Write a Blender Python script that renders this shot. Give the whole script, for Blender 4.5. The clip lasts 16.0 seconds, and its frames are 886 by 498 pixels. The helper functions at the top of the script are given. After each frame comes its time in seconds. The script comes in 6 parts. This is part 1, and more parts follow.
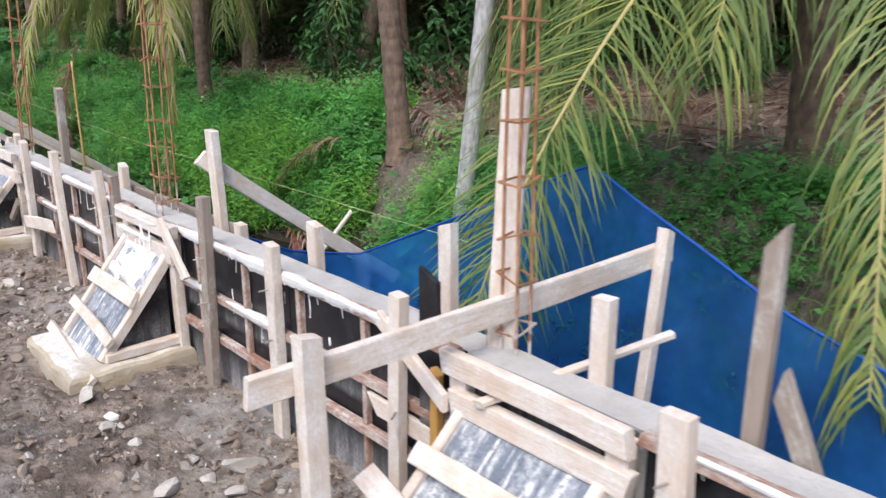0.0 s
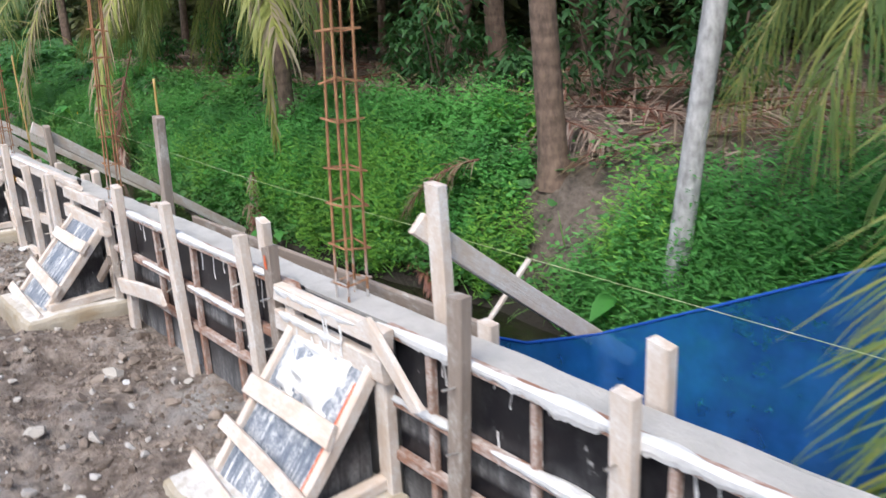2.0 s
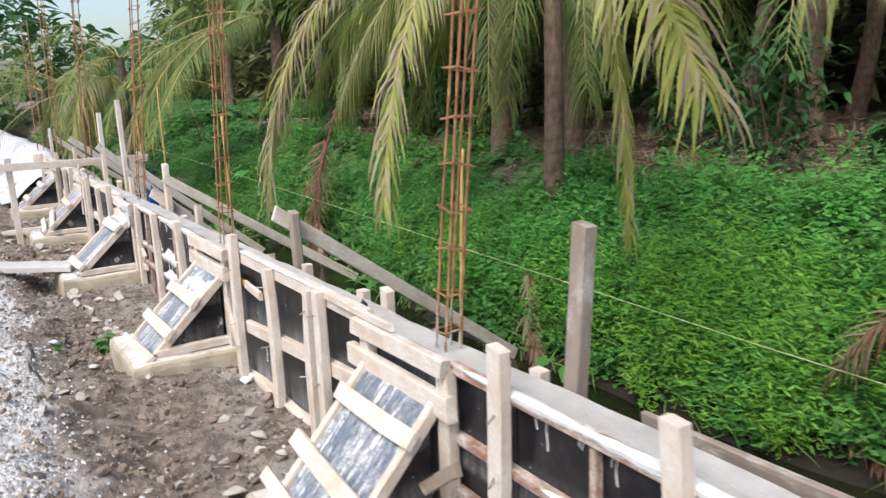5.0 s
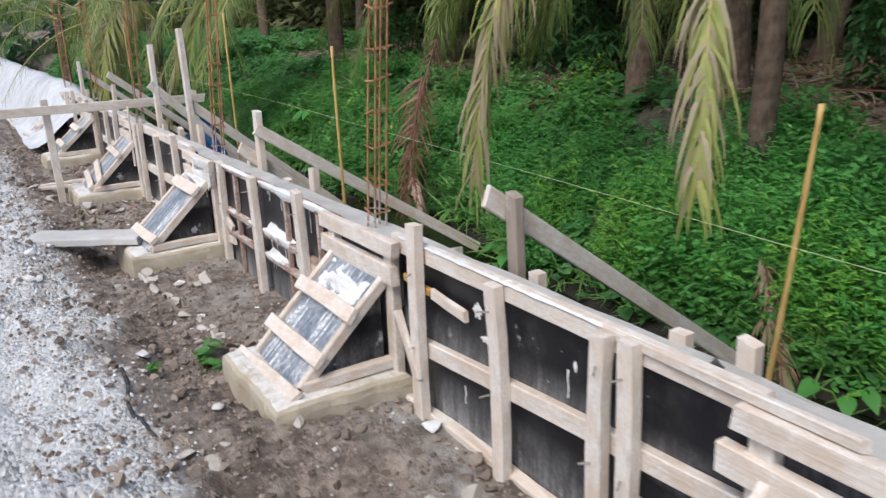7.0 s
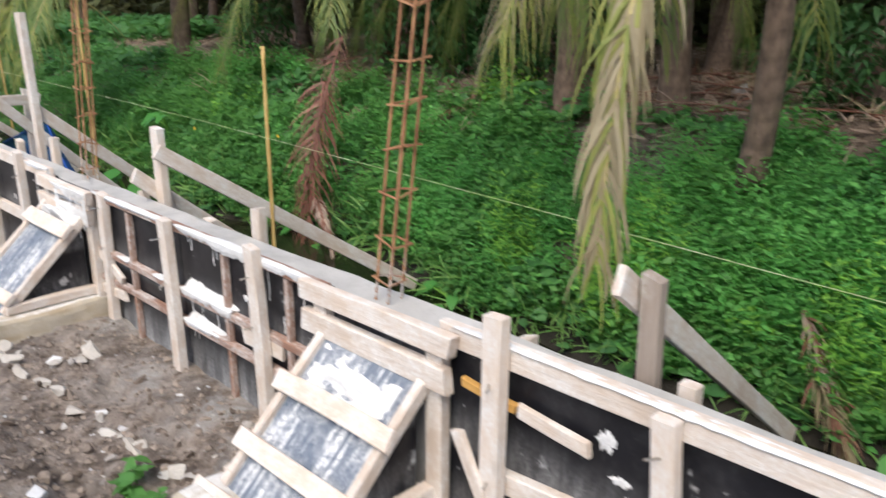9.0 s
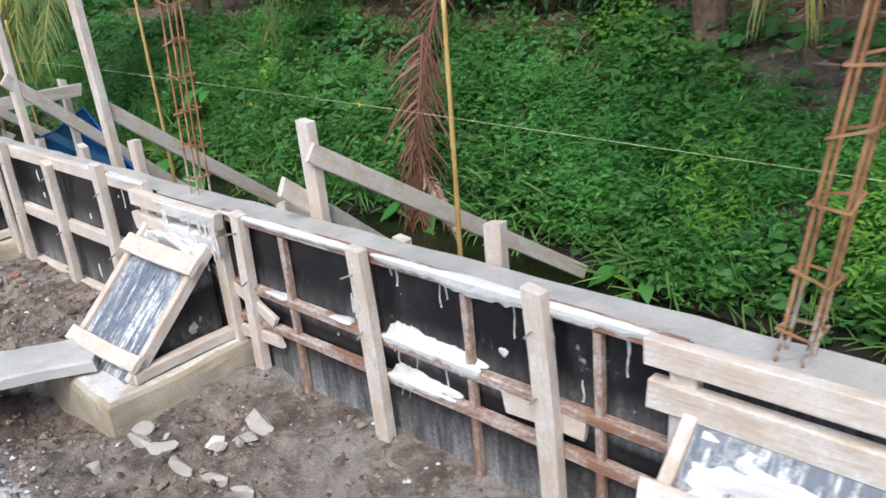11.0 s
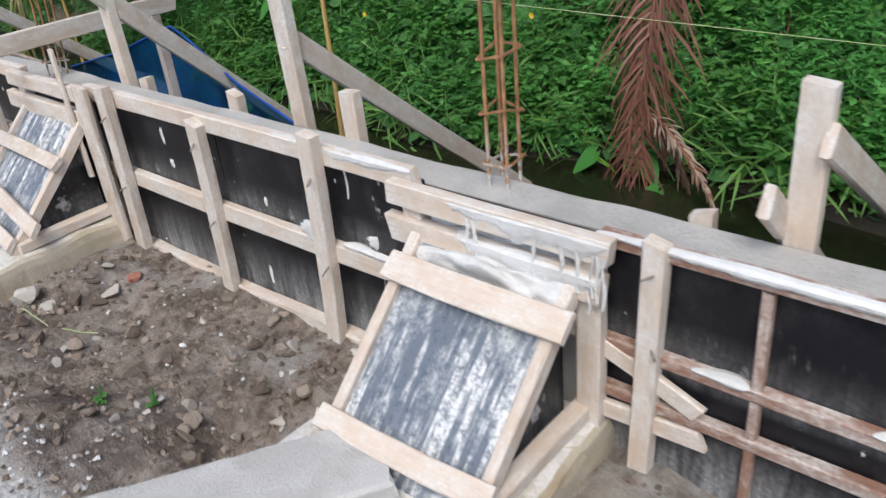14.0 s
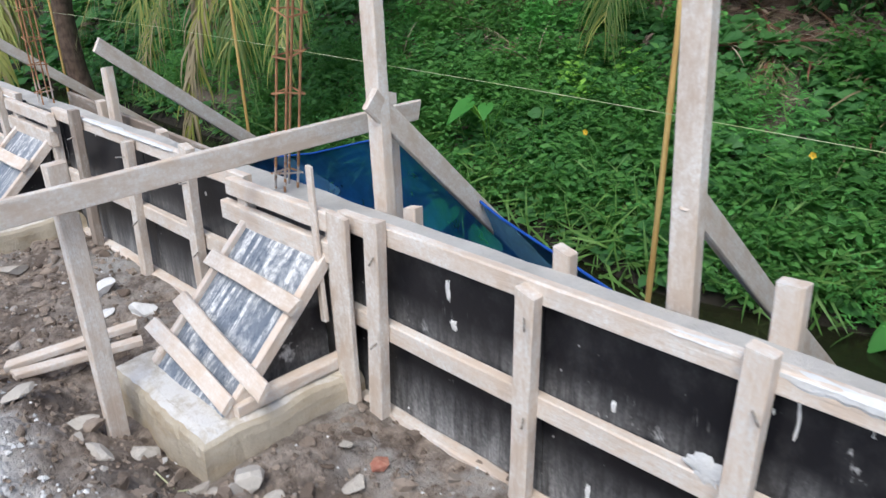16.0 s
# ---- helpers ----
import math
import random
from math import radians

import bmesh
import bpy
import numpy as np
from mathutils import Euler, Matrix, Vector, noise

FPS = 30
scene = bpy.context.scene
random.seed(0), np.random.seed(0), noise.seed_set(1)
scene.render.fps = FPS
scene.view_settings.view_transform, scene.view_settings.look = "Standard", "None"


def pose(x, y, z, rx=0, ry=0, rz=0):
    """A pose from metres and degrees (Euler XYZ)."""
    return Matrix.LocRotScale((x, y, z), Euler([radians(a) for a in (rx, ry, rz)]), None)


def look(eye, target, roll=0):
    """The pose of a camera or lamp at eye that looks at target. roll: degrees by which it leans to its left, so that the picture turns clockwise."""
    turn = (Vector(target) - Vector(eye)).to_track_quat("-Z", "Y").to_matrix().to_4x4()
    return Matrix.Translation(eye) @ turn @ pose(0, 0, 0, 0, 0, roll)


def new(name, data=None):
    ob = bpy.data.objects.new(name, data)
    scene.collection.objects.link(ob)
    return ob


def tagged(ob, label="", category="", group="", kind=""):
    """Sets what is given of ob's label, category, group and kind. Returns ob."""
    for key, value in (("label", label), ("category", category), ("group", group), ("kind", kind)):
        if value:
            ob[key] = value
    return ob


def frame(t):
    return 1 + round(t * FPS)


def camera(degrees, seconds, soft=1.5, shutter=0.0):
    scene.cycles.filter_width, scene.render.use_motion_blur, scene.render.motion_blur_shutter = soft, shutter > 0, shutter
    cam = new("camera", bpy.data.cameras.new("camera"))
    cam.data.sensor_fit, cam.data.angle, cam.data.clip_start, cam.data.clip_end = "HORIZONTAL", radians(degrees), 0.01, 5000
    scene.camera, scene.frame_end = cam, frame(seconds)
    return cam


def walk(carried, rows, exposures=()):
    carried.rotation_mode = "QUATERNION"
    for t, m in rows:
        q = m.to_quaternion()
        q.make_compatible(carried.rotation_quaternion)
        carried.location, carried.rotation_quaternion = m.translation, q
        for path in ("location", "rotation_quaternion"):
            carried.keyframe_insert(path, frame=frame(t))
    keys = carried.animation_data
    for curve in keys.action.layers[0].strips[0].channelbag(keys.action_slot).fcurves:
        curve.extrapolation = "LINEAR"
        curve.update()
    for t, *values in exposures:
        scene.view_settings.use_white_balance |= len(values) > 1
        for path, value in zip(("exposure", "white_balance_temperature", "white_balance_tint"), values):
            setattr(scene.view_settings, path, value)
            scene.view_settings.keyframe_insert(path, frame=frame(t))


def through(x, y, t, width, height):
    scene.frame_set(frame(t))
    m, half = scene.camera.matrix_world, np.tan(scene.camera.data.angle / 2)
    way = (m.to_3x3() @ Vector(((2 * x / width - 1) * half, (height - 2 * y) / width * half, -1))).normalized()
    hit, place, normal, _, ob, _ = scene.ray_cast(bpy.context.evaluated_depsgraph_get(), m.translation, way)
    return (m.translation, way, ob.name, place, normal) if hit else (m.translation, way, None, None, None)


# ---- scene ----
cam = camera(58.5, 16.0, 1.4, 0.4)
METRES, EYE, TILT, LEAN, TURN = 12.0, 1.7, 0.0, 0.0, -41.6
ROWS = [
    (0.0, 0.0, 0.0, 0.0, 0.0, -16.08, -0.02),
    (0.5, -0.0237, 0.0277, -0.0003, -0.39, -17.58, 0.12),
    (1.0, -0.0446, 0.0546, -0.0015, 1.61, -17.29, 1.89),
    (1.5, -0.0638, 0.08, 0.0014, 2.94, -17.35, 1.91),
    (2.0, -0.086, 0.1078, 0.0015, 1.01, -16.44, 2.19),
    (2.5, -0.1078, 0.1336, -0.0013, 3.07, -13.01, 3.09),
    (3.0, -0.1312, 0.159, -0.0001, 3.17, -13.17, 2.73),
    (3.5, -0.1536, 0.1857, 0.0006, 3.59, -13.15, 3.04),
    (4.0, -0.1752, 0.2185, 0.0004, 3.82, -12.67, 3.08),
    (4.5, -0.1988, 0.2451, -0.0005, 5.42, -13.48, 0.75),
    (5.0, -0.2256, 0.2718, -0.0027, 9.17, -11.74, 2.08),
    (5.2, -0.2356, 0.2803, -0.0016, 8.41, -13.45, 2.13),
    (7.3, -0.3436, 0.3868, -0.0029, 10.03, -16.57, 2.1),
    (7.5, -0.3516, 0.3962, -0.0046, 9.77, -15.16, 1.78),
    (8.0, -0.3687, 0.4196, -0.0029, 2.0, -16.54, 1.34),
    (8.5, -0.3891, 0.4386, -0.0012, -6.35, -18.51, -0.47),
    (9.0, -0.4072, 0.449, 0.0006, -3.34, -17.31, -0.25),
    (9.5, -0.4252, 0.4688, -0.0005, 0.47, -14.14, 2.07),
    (9.7, -0.434, 0.4777, 0.0002, 0.29, -14.56, 3.49),
    (11.8, -0.5117, 0.5701, -0.001, -7.07, -24.55, 4.64),
    (12.0, -0.5188, 0.5775, -0.0024, -6.25, -23.63, 3.87),
    (12.5, -0.5378, 0.6017, -0.004, -4.76, -26.54, 3.81),
    (13.0, -0.5554, 0.6222, -0.0056, -5.4, -31.78, 4.07),
    (13.5, -0.574, 0.6412, -0.0036, -6.96, -32.49, 5.37),
    (14.0, -0.5865, 0.6646, -0.0031, -8.26, -29.25, 5.3),
    (14.5, -0.6051, 0.6835, -0.0052, -6.64, -29.92, 2.34),
    (15.0, -0.6264, 0.7017, -0.0034, -4.14, -26.57, 0.37),
    (15.5, -0.6453, 0.7245, -0.0019, -2.41, -24.14, 2.0),
    (16.0, -0.6602, 0.7421, -0.0018, -2.95, -22.62, 1.87),
]
walk(cam, [(t, pose(0, 0, EYE, TILT, LEAN, TURN) @ pose(METRES * x, METRES * y, METRES * z, 90 + pitch, roll, yaw)) for t, x, y, z, yaw, pitch, roll in ROWS],
     ((0.0, 0.68, 6200, 12), (1.5, 0.65, 6100, 10), (2.5, 0.71, 6150, 11), (4.0, 0.70, 6550, 9), (4.5, 0.80, 6500, 9), (5.0, 0.70, 6450, 9), (7.5, 0.34, 6100, 9), (8.0, 0.46, 6050, 9), (8.5, 0.64, 6400, 10), (9.0, 0.62, 6400, 10), (9.5, 0.50, 6100, 9), (12.0, 0.50, 6100, 8), (13.5, 0.19, 6200, 8), (14.5, 0.25, 6150, 8), (15.0, 0.25, 6050, 7), (15.5, 0.34, 6000, 8), (16.0, 0.38, 6000, 8)))

# ---- world, sun, exposure ----
scene.view_settings.exposure = 0.62
world = bpy.data.worlds.new("world")
scene.world = world
world.use_nodes = True
wn, wl = world.node_tree.nodes, world.node_tree.links
wn.clear()
sky = wn.new("ShaderNodeTexSky")
sky.sky_type, sky.sun_disc, sky.sun_elevation, sky.sun_rotation = "NISHITA", False, radians(58), radians(250)
sky.air_density, sky.dust_density, sky.ozone_density = 1.0, 3.0, 0.6
wbg, wout = wn.new("ShaderNodeBackground"), wn.new("ShaderNodeOutputWorld")
wbg.inputs["Strength"].default_value = 0.15
wl.new(sky.outputs[0], wbg.inputs[0]), wl.new(wbg.outputs[0], wout.inputs[0])
sun = new("sun", bpy.data.lights.new("sun", "SUN"))
sun.data.energy, sun.data.angle, sun.data.color = 1.5, radians(25), (1.0, 0.95, 0.87)
sun.matrix_world = look((-4, -3, 6.5), (0, 0, 0))


# ---- materials ----
class Mat:
    """A node material, put together step by step."""

    def __init__(self, name, rough=0.8, metal=0.0):
        self.m = bpy.data.materials.new(name)
        self.m.use_nodes = True
        self.t = self.m.node_tree
        self.b = self.t.nodes["Principled BSDF"]
        self.b.inputs["Roughness"].default_value, self.b.inputs["Metallic"].default_value = rough, metal
        self.co = self.t.nodes.new("ShaderNodeTexCoord").outputs["Object"]

    def node(self, kind, **ins):
        n = self.t.nodes.new(kind)
        for k, v in ins.items():
            self.put(v, n.inputs[k.replace("_", " ")])
        return n

    def put(self, v, socket):
        if hasattr(v, "links"):
            self.t.links.new(v, socket)
        else:
            socket.default_value = v

    def coord(self, scale=(1, 1, 1), world_space=False):
        n = self.t.nodes.new("ShaderNodeMapping")
        src = self.t.nodes.new("ShaderNodeNewGeometry").outputs["Position"] if world_space else self.co
        self.t.links.new(src, n.inputs[0])
        n.inputs["Scale"].default_value = scale
        return n.outputs[0]

    def noise(self, vec, scale, detail=4, rough=0.6, dist=0.0):
        return self.node("ShaderNodeTexNoise", Vector=vec, Scale=scale, Detail=detail, Roughness=rough, Distortion=dist).outputs["Fac"]

    def ramp(self, fac, *stops):
        n = self.t.nodes.new("ShaderNodeValToRGB")
        self.put(fac, n.inputs[0])
        els = n.color_ramp.elements
        while len(els) < len(stops):
            els.new(0.5)
        for e, (p, c) in zip(els, stops):
            e.position = p
            e.color = (c, c, c, 1) if isinstance(c, (int, float)) else (*c, 1)
        return n.outputs[0]

    def mix(self, fac, a, b, blend="MIX"):
        n = self.t.nodes.new("ShaderNodeMix")
        n.data_type, n.blend_type = "RGBA", blend
        self.put(fac, n.inputs[0])
        for v, s in ((a, n.inputs[6]), (b, n.inputs[7])):
            self.put((*v, 1) if isinstance(v, tuple) and len(v) == 3 else v, s)
        return n.outputs[2]

    def math(self, op, a, b=0.0):
        n = self.t.nodes.new("ShaderNodeMath")
        n.operation = op
        self.put(a, n.inputs[0]), self.put(b, n.inputs[1])
        return n.outputs[0]

    def random(self):
        return self.t.nodes.new("ShaderNodeObjectInfo").outputs["Random"]

    def island(self):
        return self.t.nodes.new("ShaderNodeNewGeometry").outputs["Random Per Island"]

    def colour(self, v):
        self.put((*v, 1) if isinstance(v, tuple) else v, self.b.inputs["Base Color"])
        return self

    def rough(self, v):
        self.put(v, self.b.inputs["Roughness"])
        return self

    def bump(self, h, strength=0.4, dist=0.01):
        n = self.node("ShaderNodeBump", Height=h, Strength=strength, Distance=dist)
        self.t.links.new(n.outputs[0], self.b.inputs["Normal"])
        return self

    def shine_through(self, v, colour):
        """Lets light through a leaf or cloth."""
        tr = self.node("ShaderNodeBsdfTranslucent")
        self.put((*colour, 1) if isinstance(colour, tuple) else colour, tr.inputs["Color"])
        mx = self.node("ShaderNodeMixShader")
        self.put(v, mx.inputs[0])
        self.t.links.new(self.b.outputs[0], mx.inputs[1]), self.t.links.new(tr.outputs[0], mx.inputs[2])
        self.t.links.new(mx.outputs[0], self.t.nodes["Material Output"].inputs["Surface"])
        return self


def wood(name, light, dark, dust, dust_amount, spread=0.25):
    m = Mat(name, 0.85)
    grain = m.noise(m.coord((22, 22, 1.1)), 3.0, 5, 0.65, 0.5)
    patch = m.noise(m.coord((5, 5, 2.2)), 2.6, 5, 0.7)
    col = m.mix(m.ramp(grain, (0.2, 0.0), (0.85, 1.0)), dark, light)
    col = m.mix(m.math("MULTIPLY", m.random(), spread * 1.6), col, tuple(c * 0.68 for c in dark))
    stain = m.ramp(m.noise(m.coord((3, 3, 1)), 2.1, 4), (0.52, 0.0), (0.72, 0.55))
    col = m.mix(stain, col, (dark[0] * 0.62, dark[1] * 0.56, dark[2] * 0.52))
    cement = m.ramp(patch, (0.60 - dust_amount, 0.0), (0.74 - dust_amount * 0.7, 1.0))
    speck = m.noise(m.coord(), 85, 3, 0.7)
    cement = m.math("MULTIPLY", cement, m.ramp(speck, (0.3, 0.25), (0.6, 0.95)))
    col = m.mix(cement, col, dust)
    knots = m.ramp(m.node("ShaderNodeTexVoronoi", Vector=m.coord((9, 9, 2.5)), Scale=1.0).outputs["Distance"], (0.03, 0.75), (0.1, 0.0))
    col = m.mix(m.math("MULTIPLY", knots, 0.5), col, tuple(c * 0.45 for c in dark))
    return m.colour(col).bump(m.math("ADD", grain, m.math("MULTIPLY", speck, 0.6)), 0.55, 0.005).m


WOOD = wood("pale_lumber", (0.74, 0.615, 0.51), (0.585, 0.47, 0.37), (0.74, 0.71, 0.67), 0.2)
WOOD_GREY = wood("weathered_lumber", (0.42, 0.35, 0.29), (0.26, 0.205, 0.165), (0.55, 0.52, 0.47), 0.1)
WOOD_RED = wood("red_lumber", (0.38, 0.225, 0.155), (0.24, 0.12, 0.08), (0.66, 0.62, 0.58), 0.17, 0.12)
WOOD_YELLOW = wood("yellow_lumber", (0.62, 0.36, 0.10), (0.48, 0.25, 0.06), (0.6, 0.55, 0.45), 0.0, 0.05)

def black_ply(name, amount, film):
    """Film-faced plywood with cement runs and dust."""
    m = Mat(name, 0.42)
    m.b.inputs["Specular IOR Level"].default_value = 0.3
    runs = m.noise(m.coord((34, 34, 2.2)), 1.6, 5, 0.65, 0.5)
    where = m.noise(m.coord((2.4, 2.4, 2.4)), 1.9, 4, 0.6)
    speck = m.noise(m.coord(), 60, 4, 0.75)
    stain = m.math("MULTIPLY", m.ramp(runs, (0.55, 0.0), (0.68, 1.0)), m.ramp(where, (0.62 - amount, 0.0), (0.72 - amount * 0.7, 1.0)))
    blot = m.ramp(m.noise(m.coord((1, 1, 0.8)), 7, 5, 0.65, 0.3), (0.64 - amount * 0.28, 0.0), (0.70 - amount * 0.2, 0.85))
    haze = m.ramp(m.noise(m.coord((3, 3, 2)), 1.7, 5, 0.7), (0.48, 0.0), (0.85, 0.12))
    dots = m.ramp(m.noise(m.coord(), 38, 1), (0.755, 0.0), (0.79, 0.75))
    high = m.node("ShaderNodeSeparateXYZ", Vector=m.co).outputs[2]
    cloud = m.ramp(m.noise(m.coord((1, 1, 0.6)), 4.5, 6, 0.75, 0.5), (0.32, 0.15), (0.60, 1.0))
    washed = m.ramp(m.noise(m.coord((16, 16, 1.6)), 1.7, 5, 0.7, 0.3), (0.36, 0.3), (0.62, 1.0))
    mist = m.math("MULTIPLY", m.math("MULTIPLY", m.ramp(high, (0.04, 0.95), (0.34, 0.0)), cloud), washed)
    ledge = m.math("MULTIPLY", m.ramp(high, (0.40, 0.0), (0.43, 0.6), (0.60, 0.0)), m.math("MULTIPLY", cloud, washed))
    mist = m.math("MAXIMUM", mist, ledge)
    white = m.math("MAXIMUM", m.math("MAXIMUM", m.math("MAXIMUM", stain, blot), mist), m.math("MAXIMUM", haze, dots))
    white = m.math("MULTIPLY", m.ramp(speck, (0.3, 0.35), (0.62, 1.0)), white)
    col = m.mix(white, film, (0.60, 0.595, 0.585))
    return m.colour(col).rough(m.ramp(white, (0.0, 0.36), (0.5, 0.9))).bump(m.math("ADD", speck, white), 0.15, 0.003).m


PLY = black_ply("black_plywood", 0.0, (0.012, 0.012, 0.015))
m = Mat("dusty_sheen_plywood", 0.3)
shift = m.t.nodes.new("ShaderNodeMapping")
m.t.links.new(m.co, shift.inputs[0])
m.t.links.new(m.math("MULTIPLY", m.t.nodes.new("ShaderNodeObjectInfo").outputs["Random"], 23.0), shift.inputs["Location"])
m.co = shift.outputs[0]
drip = m.noise(m.coord((24, 24, 1.9)), 1.5, 5, 0.65, 0.1)
wide = m.noise(m.coord((5, 5, 3)), 1.5, 5, 0.7)
spot = m.noise(m.coord(), 42, 4, 0.75)
streak = m.math("MULTIPLY", m.ramp(drip, (0.475, 0.0), (0.575, 1.0)), m.ramp(wide, (0.38, 0.1), (0.52, 1.0)))
smear = m.ramp(m.noise(m.coord((2, 2, 1.3)), 4.2, 6, 0.75, 0.1), (0.49, 0.05), (0.68, 0.9))
white = m.math("MULTIPLY", m.math("MAXIMUM", streak, smear), m.ramp(spot, (0.36, 0.12), (0.56, 1.0)))
# sky sheen on the black film is painted in as blue-grey; white is cement
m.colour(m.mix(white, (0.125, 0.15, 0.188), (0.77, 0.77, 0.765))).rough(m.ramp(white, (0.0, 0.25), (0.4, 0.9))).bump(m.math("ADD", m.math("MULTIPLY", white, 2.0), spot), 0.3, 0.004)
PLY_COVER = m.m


def concrete(name, a, b, stain, grain=70, slop=None):
    m = Mat(name, 0.9)
    big = m.noise(m.coord(world_space=True), 3.2, 4, 0.65)
    fine = m.noise(m.coord(world_space=True), grain, 5, 0.7)
    col = m.mix(m.ramp(big, (0.3, 0.0), (0.7, 1.0)), a, b)
    col = m.mix(m.ramp(m.noise(m.coord((2, 2, 6), True), 2.2, 3), (0.5, 0.0), (0.72, 0.7)), col, stain)
    col = m.mix(m.ramp(fine, (0.2, 0.35), (0.5, 0.0)), col, tuple(c * 0.6 for c in a))
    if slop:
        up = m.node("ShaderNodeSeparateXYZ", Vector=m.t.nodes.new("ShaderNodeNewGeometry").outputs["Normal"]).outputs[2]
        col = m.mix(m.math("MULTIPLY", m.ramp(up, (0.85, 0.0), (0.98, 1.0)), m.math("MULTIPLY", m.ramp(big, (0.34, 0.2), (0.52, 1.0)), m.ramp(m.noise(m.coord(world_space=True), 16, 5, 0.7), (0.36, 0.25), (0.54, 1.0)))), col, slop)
    return m.colour(col).bump(m.math("ADD", m.math("MULTIPLY", big, 1.5), fine), 0.7, 0.01).m


CONCRETE = concrete("wet_concrete", (0.425, 0.412, 0.387), (0.555, 0.538, 0.508), (0.35, 0.338, 0.315))
CEMENT = concrete("dried_cement", (0.66, 0.655, 0.64), (0.80, 0.795, 0.785), (0.56, 0.54, 0.51), 46)
PLANK = concrete("plank_concrete", (0.50, 0.485, 0.46), (0.63, 0.615, 0.59), (0.42, 0.39, 0.35), 110)
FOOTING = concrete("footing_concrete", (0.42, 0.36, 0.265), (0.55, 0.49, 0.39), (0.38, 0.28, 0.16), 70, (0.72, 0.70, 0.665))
STONE = concrete("pale_stone", (0.43, 0.39, 0.335), (0.60, 0.56, 0.505), (0.34, 0.285, 0.225), 50)

m = Mat("rusty_steel", 0.85, 0.25)
coat = m.math("MULTIPLY", m.ramp(m.node("ShaderNodeSeparateXYZ", Vector=m.coord(world_space=True)).outputs[2], (0.74, 0.9), (0.92, 0.0)), m.ramp(m.noise(m.coord(world_space=True), 22, 3), (0.45, 0.0), (0.52, 1.0)))
rust = m.mix(m.ramp(m.noise(m.coord(world_space=True), 14, 4), (0.35, 0.0), (0.65, 1.0)), (0.27, 0.125, 0.062), (0.50, 0.27, 0.135))
RUST = m.colour(m.mix(coat, rust, (0.62, 0.60, 0.57))).bump(m.noise(m.coord(world_space=True), 120, 3), 0.5, 0.002).m
m = Mat("bright_wire", 0.4, 0.8)
NAIL = m.colour(m.mix(m.ramp(m.noise(m.coord(), 40, 2), (0.4, 0.0), (0.6, 1.0)), (0.5, 0.49, 0.46), (0.35, 0.28, 0.22))).m
m = Mat("bamboo", 0.5)
BAMBOO = m.colour(m.mix(m.ramp(m.noise(m.coord((20, 20, 2)), 3, 4), (0.35, 0.0), (0.7, 1.0)), (0.50, 0.30, 0.09), (0.62, 0.45, 0.17))).m
m = Mat("string", 0.8)
STRING = m.colour(m.mix(m.ramp(m.noise(m.coord(world_space=True), 9, 2), (0.4, 0.0), (0.6, 1.0)), (0.42, 0.52, 0.22), (0.6, 0.62, 0.4))).m
m = Mat("black_hose", 0.6)
HOSE = m.colour(m.mix(m.ramp(m.noise(m.coord(world_space=True), 30, 3), (0.5, 0.0), (0.7, 1.0)), (0.03, 0.03, 0.033), (0.2, 0.19, 0.17))).m
m = Mat("orange_mark", 0.7)
ORANGE = m.colour(m.mix(m.ramp(m.noise(m.coord(), 60, 2), (0.4, 0.0), (0.6, 1.0)), (0.75, 0.12, 0.03), (0.6, 0.16, 0.07))).m
m = Mat("brick_clay", 0.9)
CLAY = m.colour(m.mix(m.ramp(m.noise(m.coord(), 50, 3), (0.4, 0.0), (0.6, 1.0)), (0.33, 0.13, 0.09), (0.40, 0.20, 0.14))).m


def leaf(name, a, b, through, rough=0.5, amount=0.3):
    """Foliage that differs from leaf to leaf."""
    m = Mat(name, rough)
    k = m.math("ADD", m.math("MULTIPLY", m.island(), 0.48), m.math("MULTIPLY", m.noise(m.coord(world_space=True), 1.1, 3), 0.68))
    col = m.mix(m.ramp(k, (0.2, 0.0), (0.85, 1.0)), a, b)
    m.colour(col)
    m.b.inputs["Specular IOR Level"].default_value = 0.4
    return m.shine_through(amount, m.mix(0.5, col, through)).m


WEED = leaf("weed_leaves", (0.055, 0.21, 0.05), (0.15, 0.42, 0.095), (0.22, 0.56, 0.12))
VINE = leaf("vine_leaves", (0.045, 0.155, 0.048), (0.115, 0.285, 0.085), (0.18, 0.44, 0.09), 0.55, 0.42)
LIME = leaf("lime_weed", (0.14, 0.38, 0.045), (0.27, 0.52, 0.08), (0.28, 0.52, 0.09))
HERB = leaf("herb_leaves", (0.05, 0.175, 0.042), (0.145, 0.35, 0.08), (0.19, 0.44, 0.085), 0.55, 0.42)
TARO = leaf("taro_leaves", (0.06, 0.25, 0.045), (0.10, 0.33, 0.06), (0.2, 0.5, 0.09), 0.45, 0.4)
FERN_GREEN = leaf("fern_weed", (0.075, 0.29, 0.06), (0.185, 0.49, 0.115), (0.2, 0.52, 0.12), 0.55, 0.38)
GRASS = leaf("grass_blades", (0.08, 0.21, 0.04), (0.22, 0.40, 0.10), (0.3, 0.45, 0.12), 0.5, 0.4)
BUSH = leaf("bush_leaves", (0.026, 0.085, 0.028), (0.07, 0.175, 0.052), (0.08, 0.2, 0.04))
GROVE = leaf("grove_leaves", (0.06, 0.082, 0.03), (0.155, 0.165, 0.072), (0.18, 0.22, 0.07))
PALM = leaf("palm_leaflets", (0.065, 0.125, 0.028), (0.19, 0.26, 0.075), (0.36, 0.42, 0.1))
PALM_YELLOW = leaf("yellowed_leaflets", (0.14, 0.185, 0.03), (0.36, 0.37, 0.095), (0.45, 0.42, 0.14))
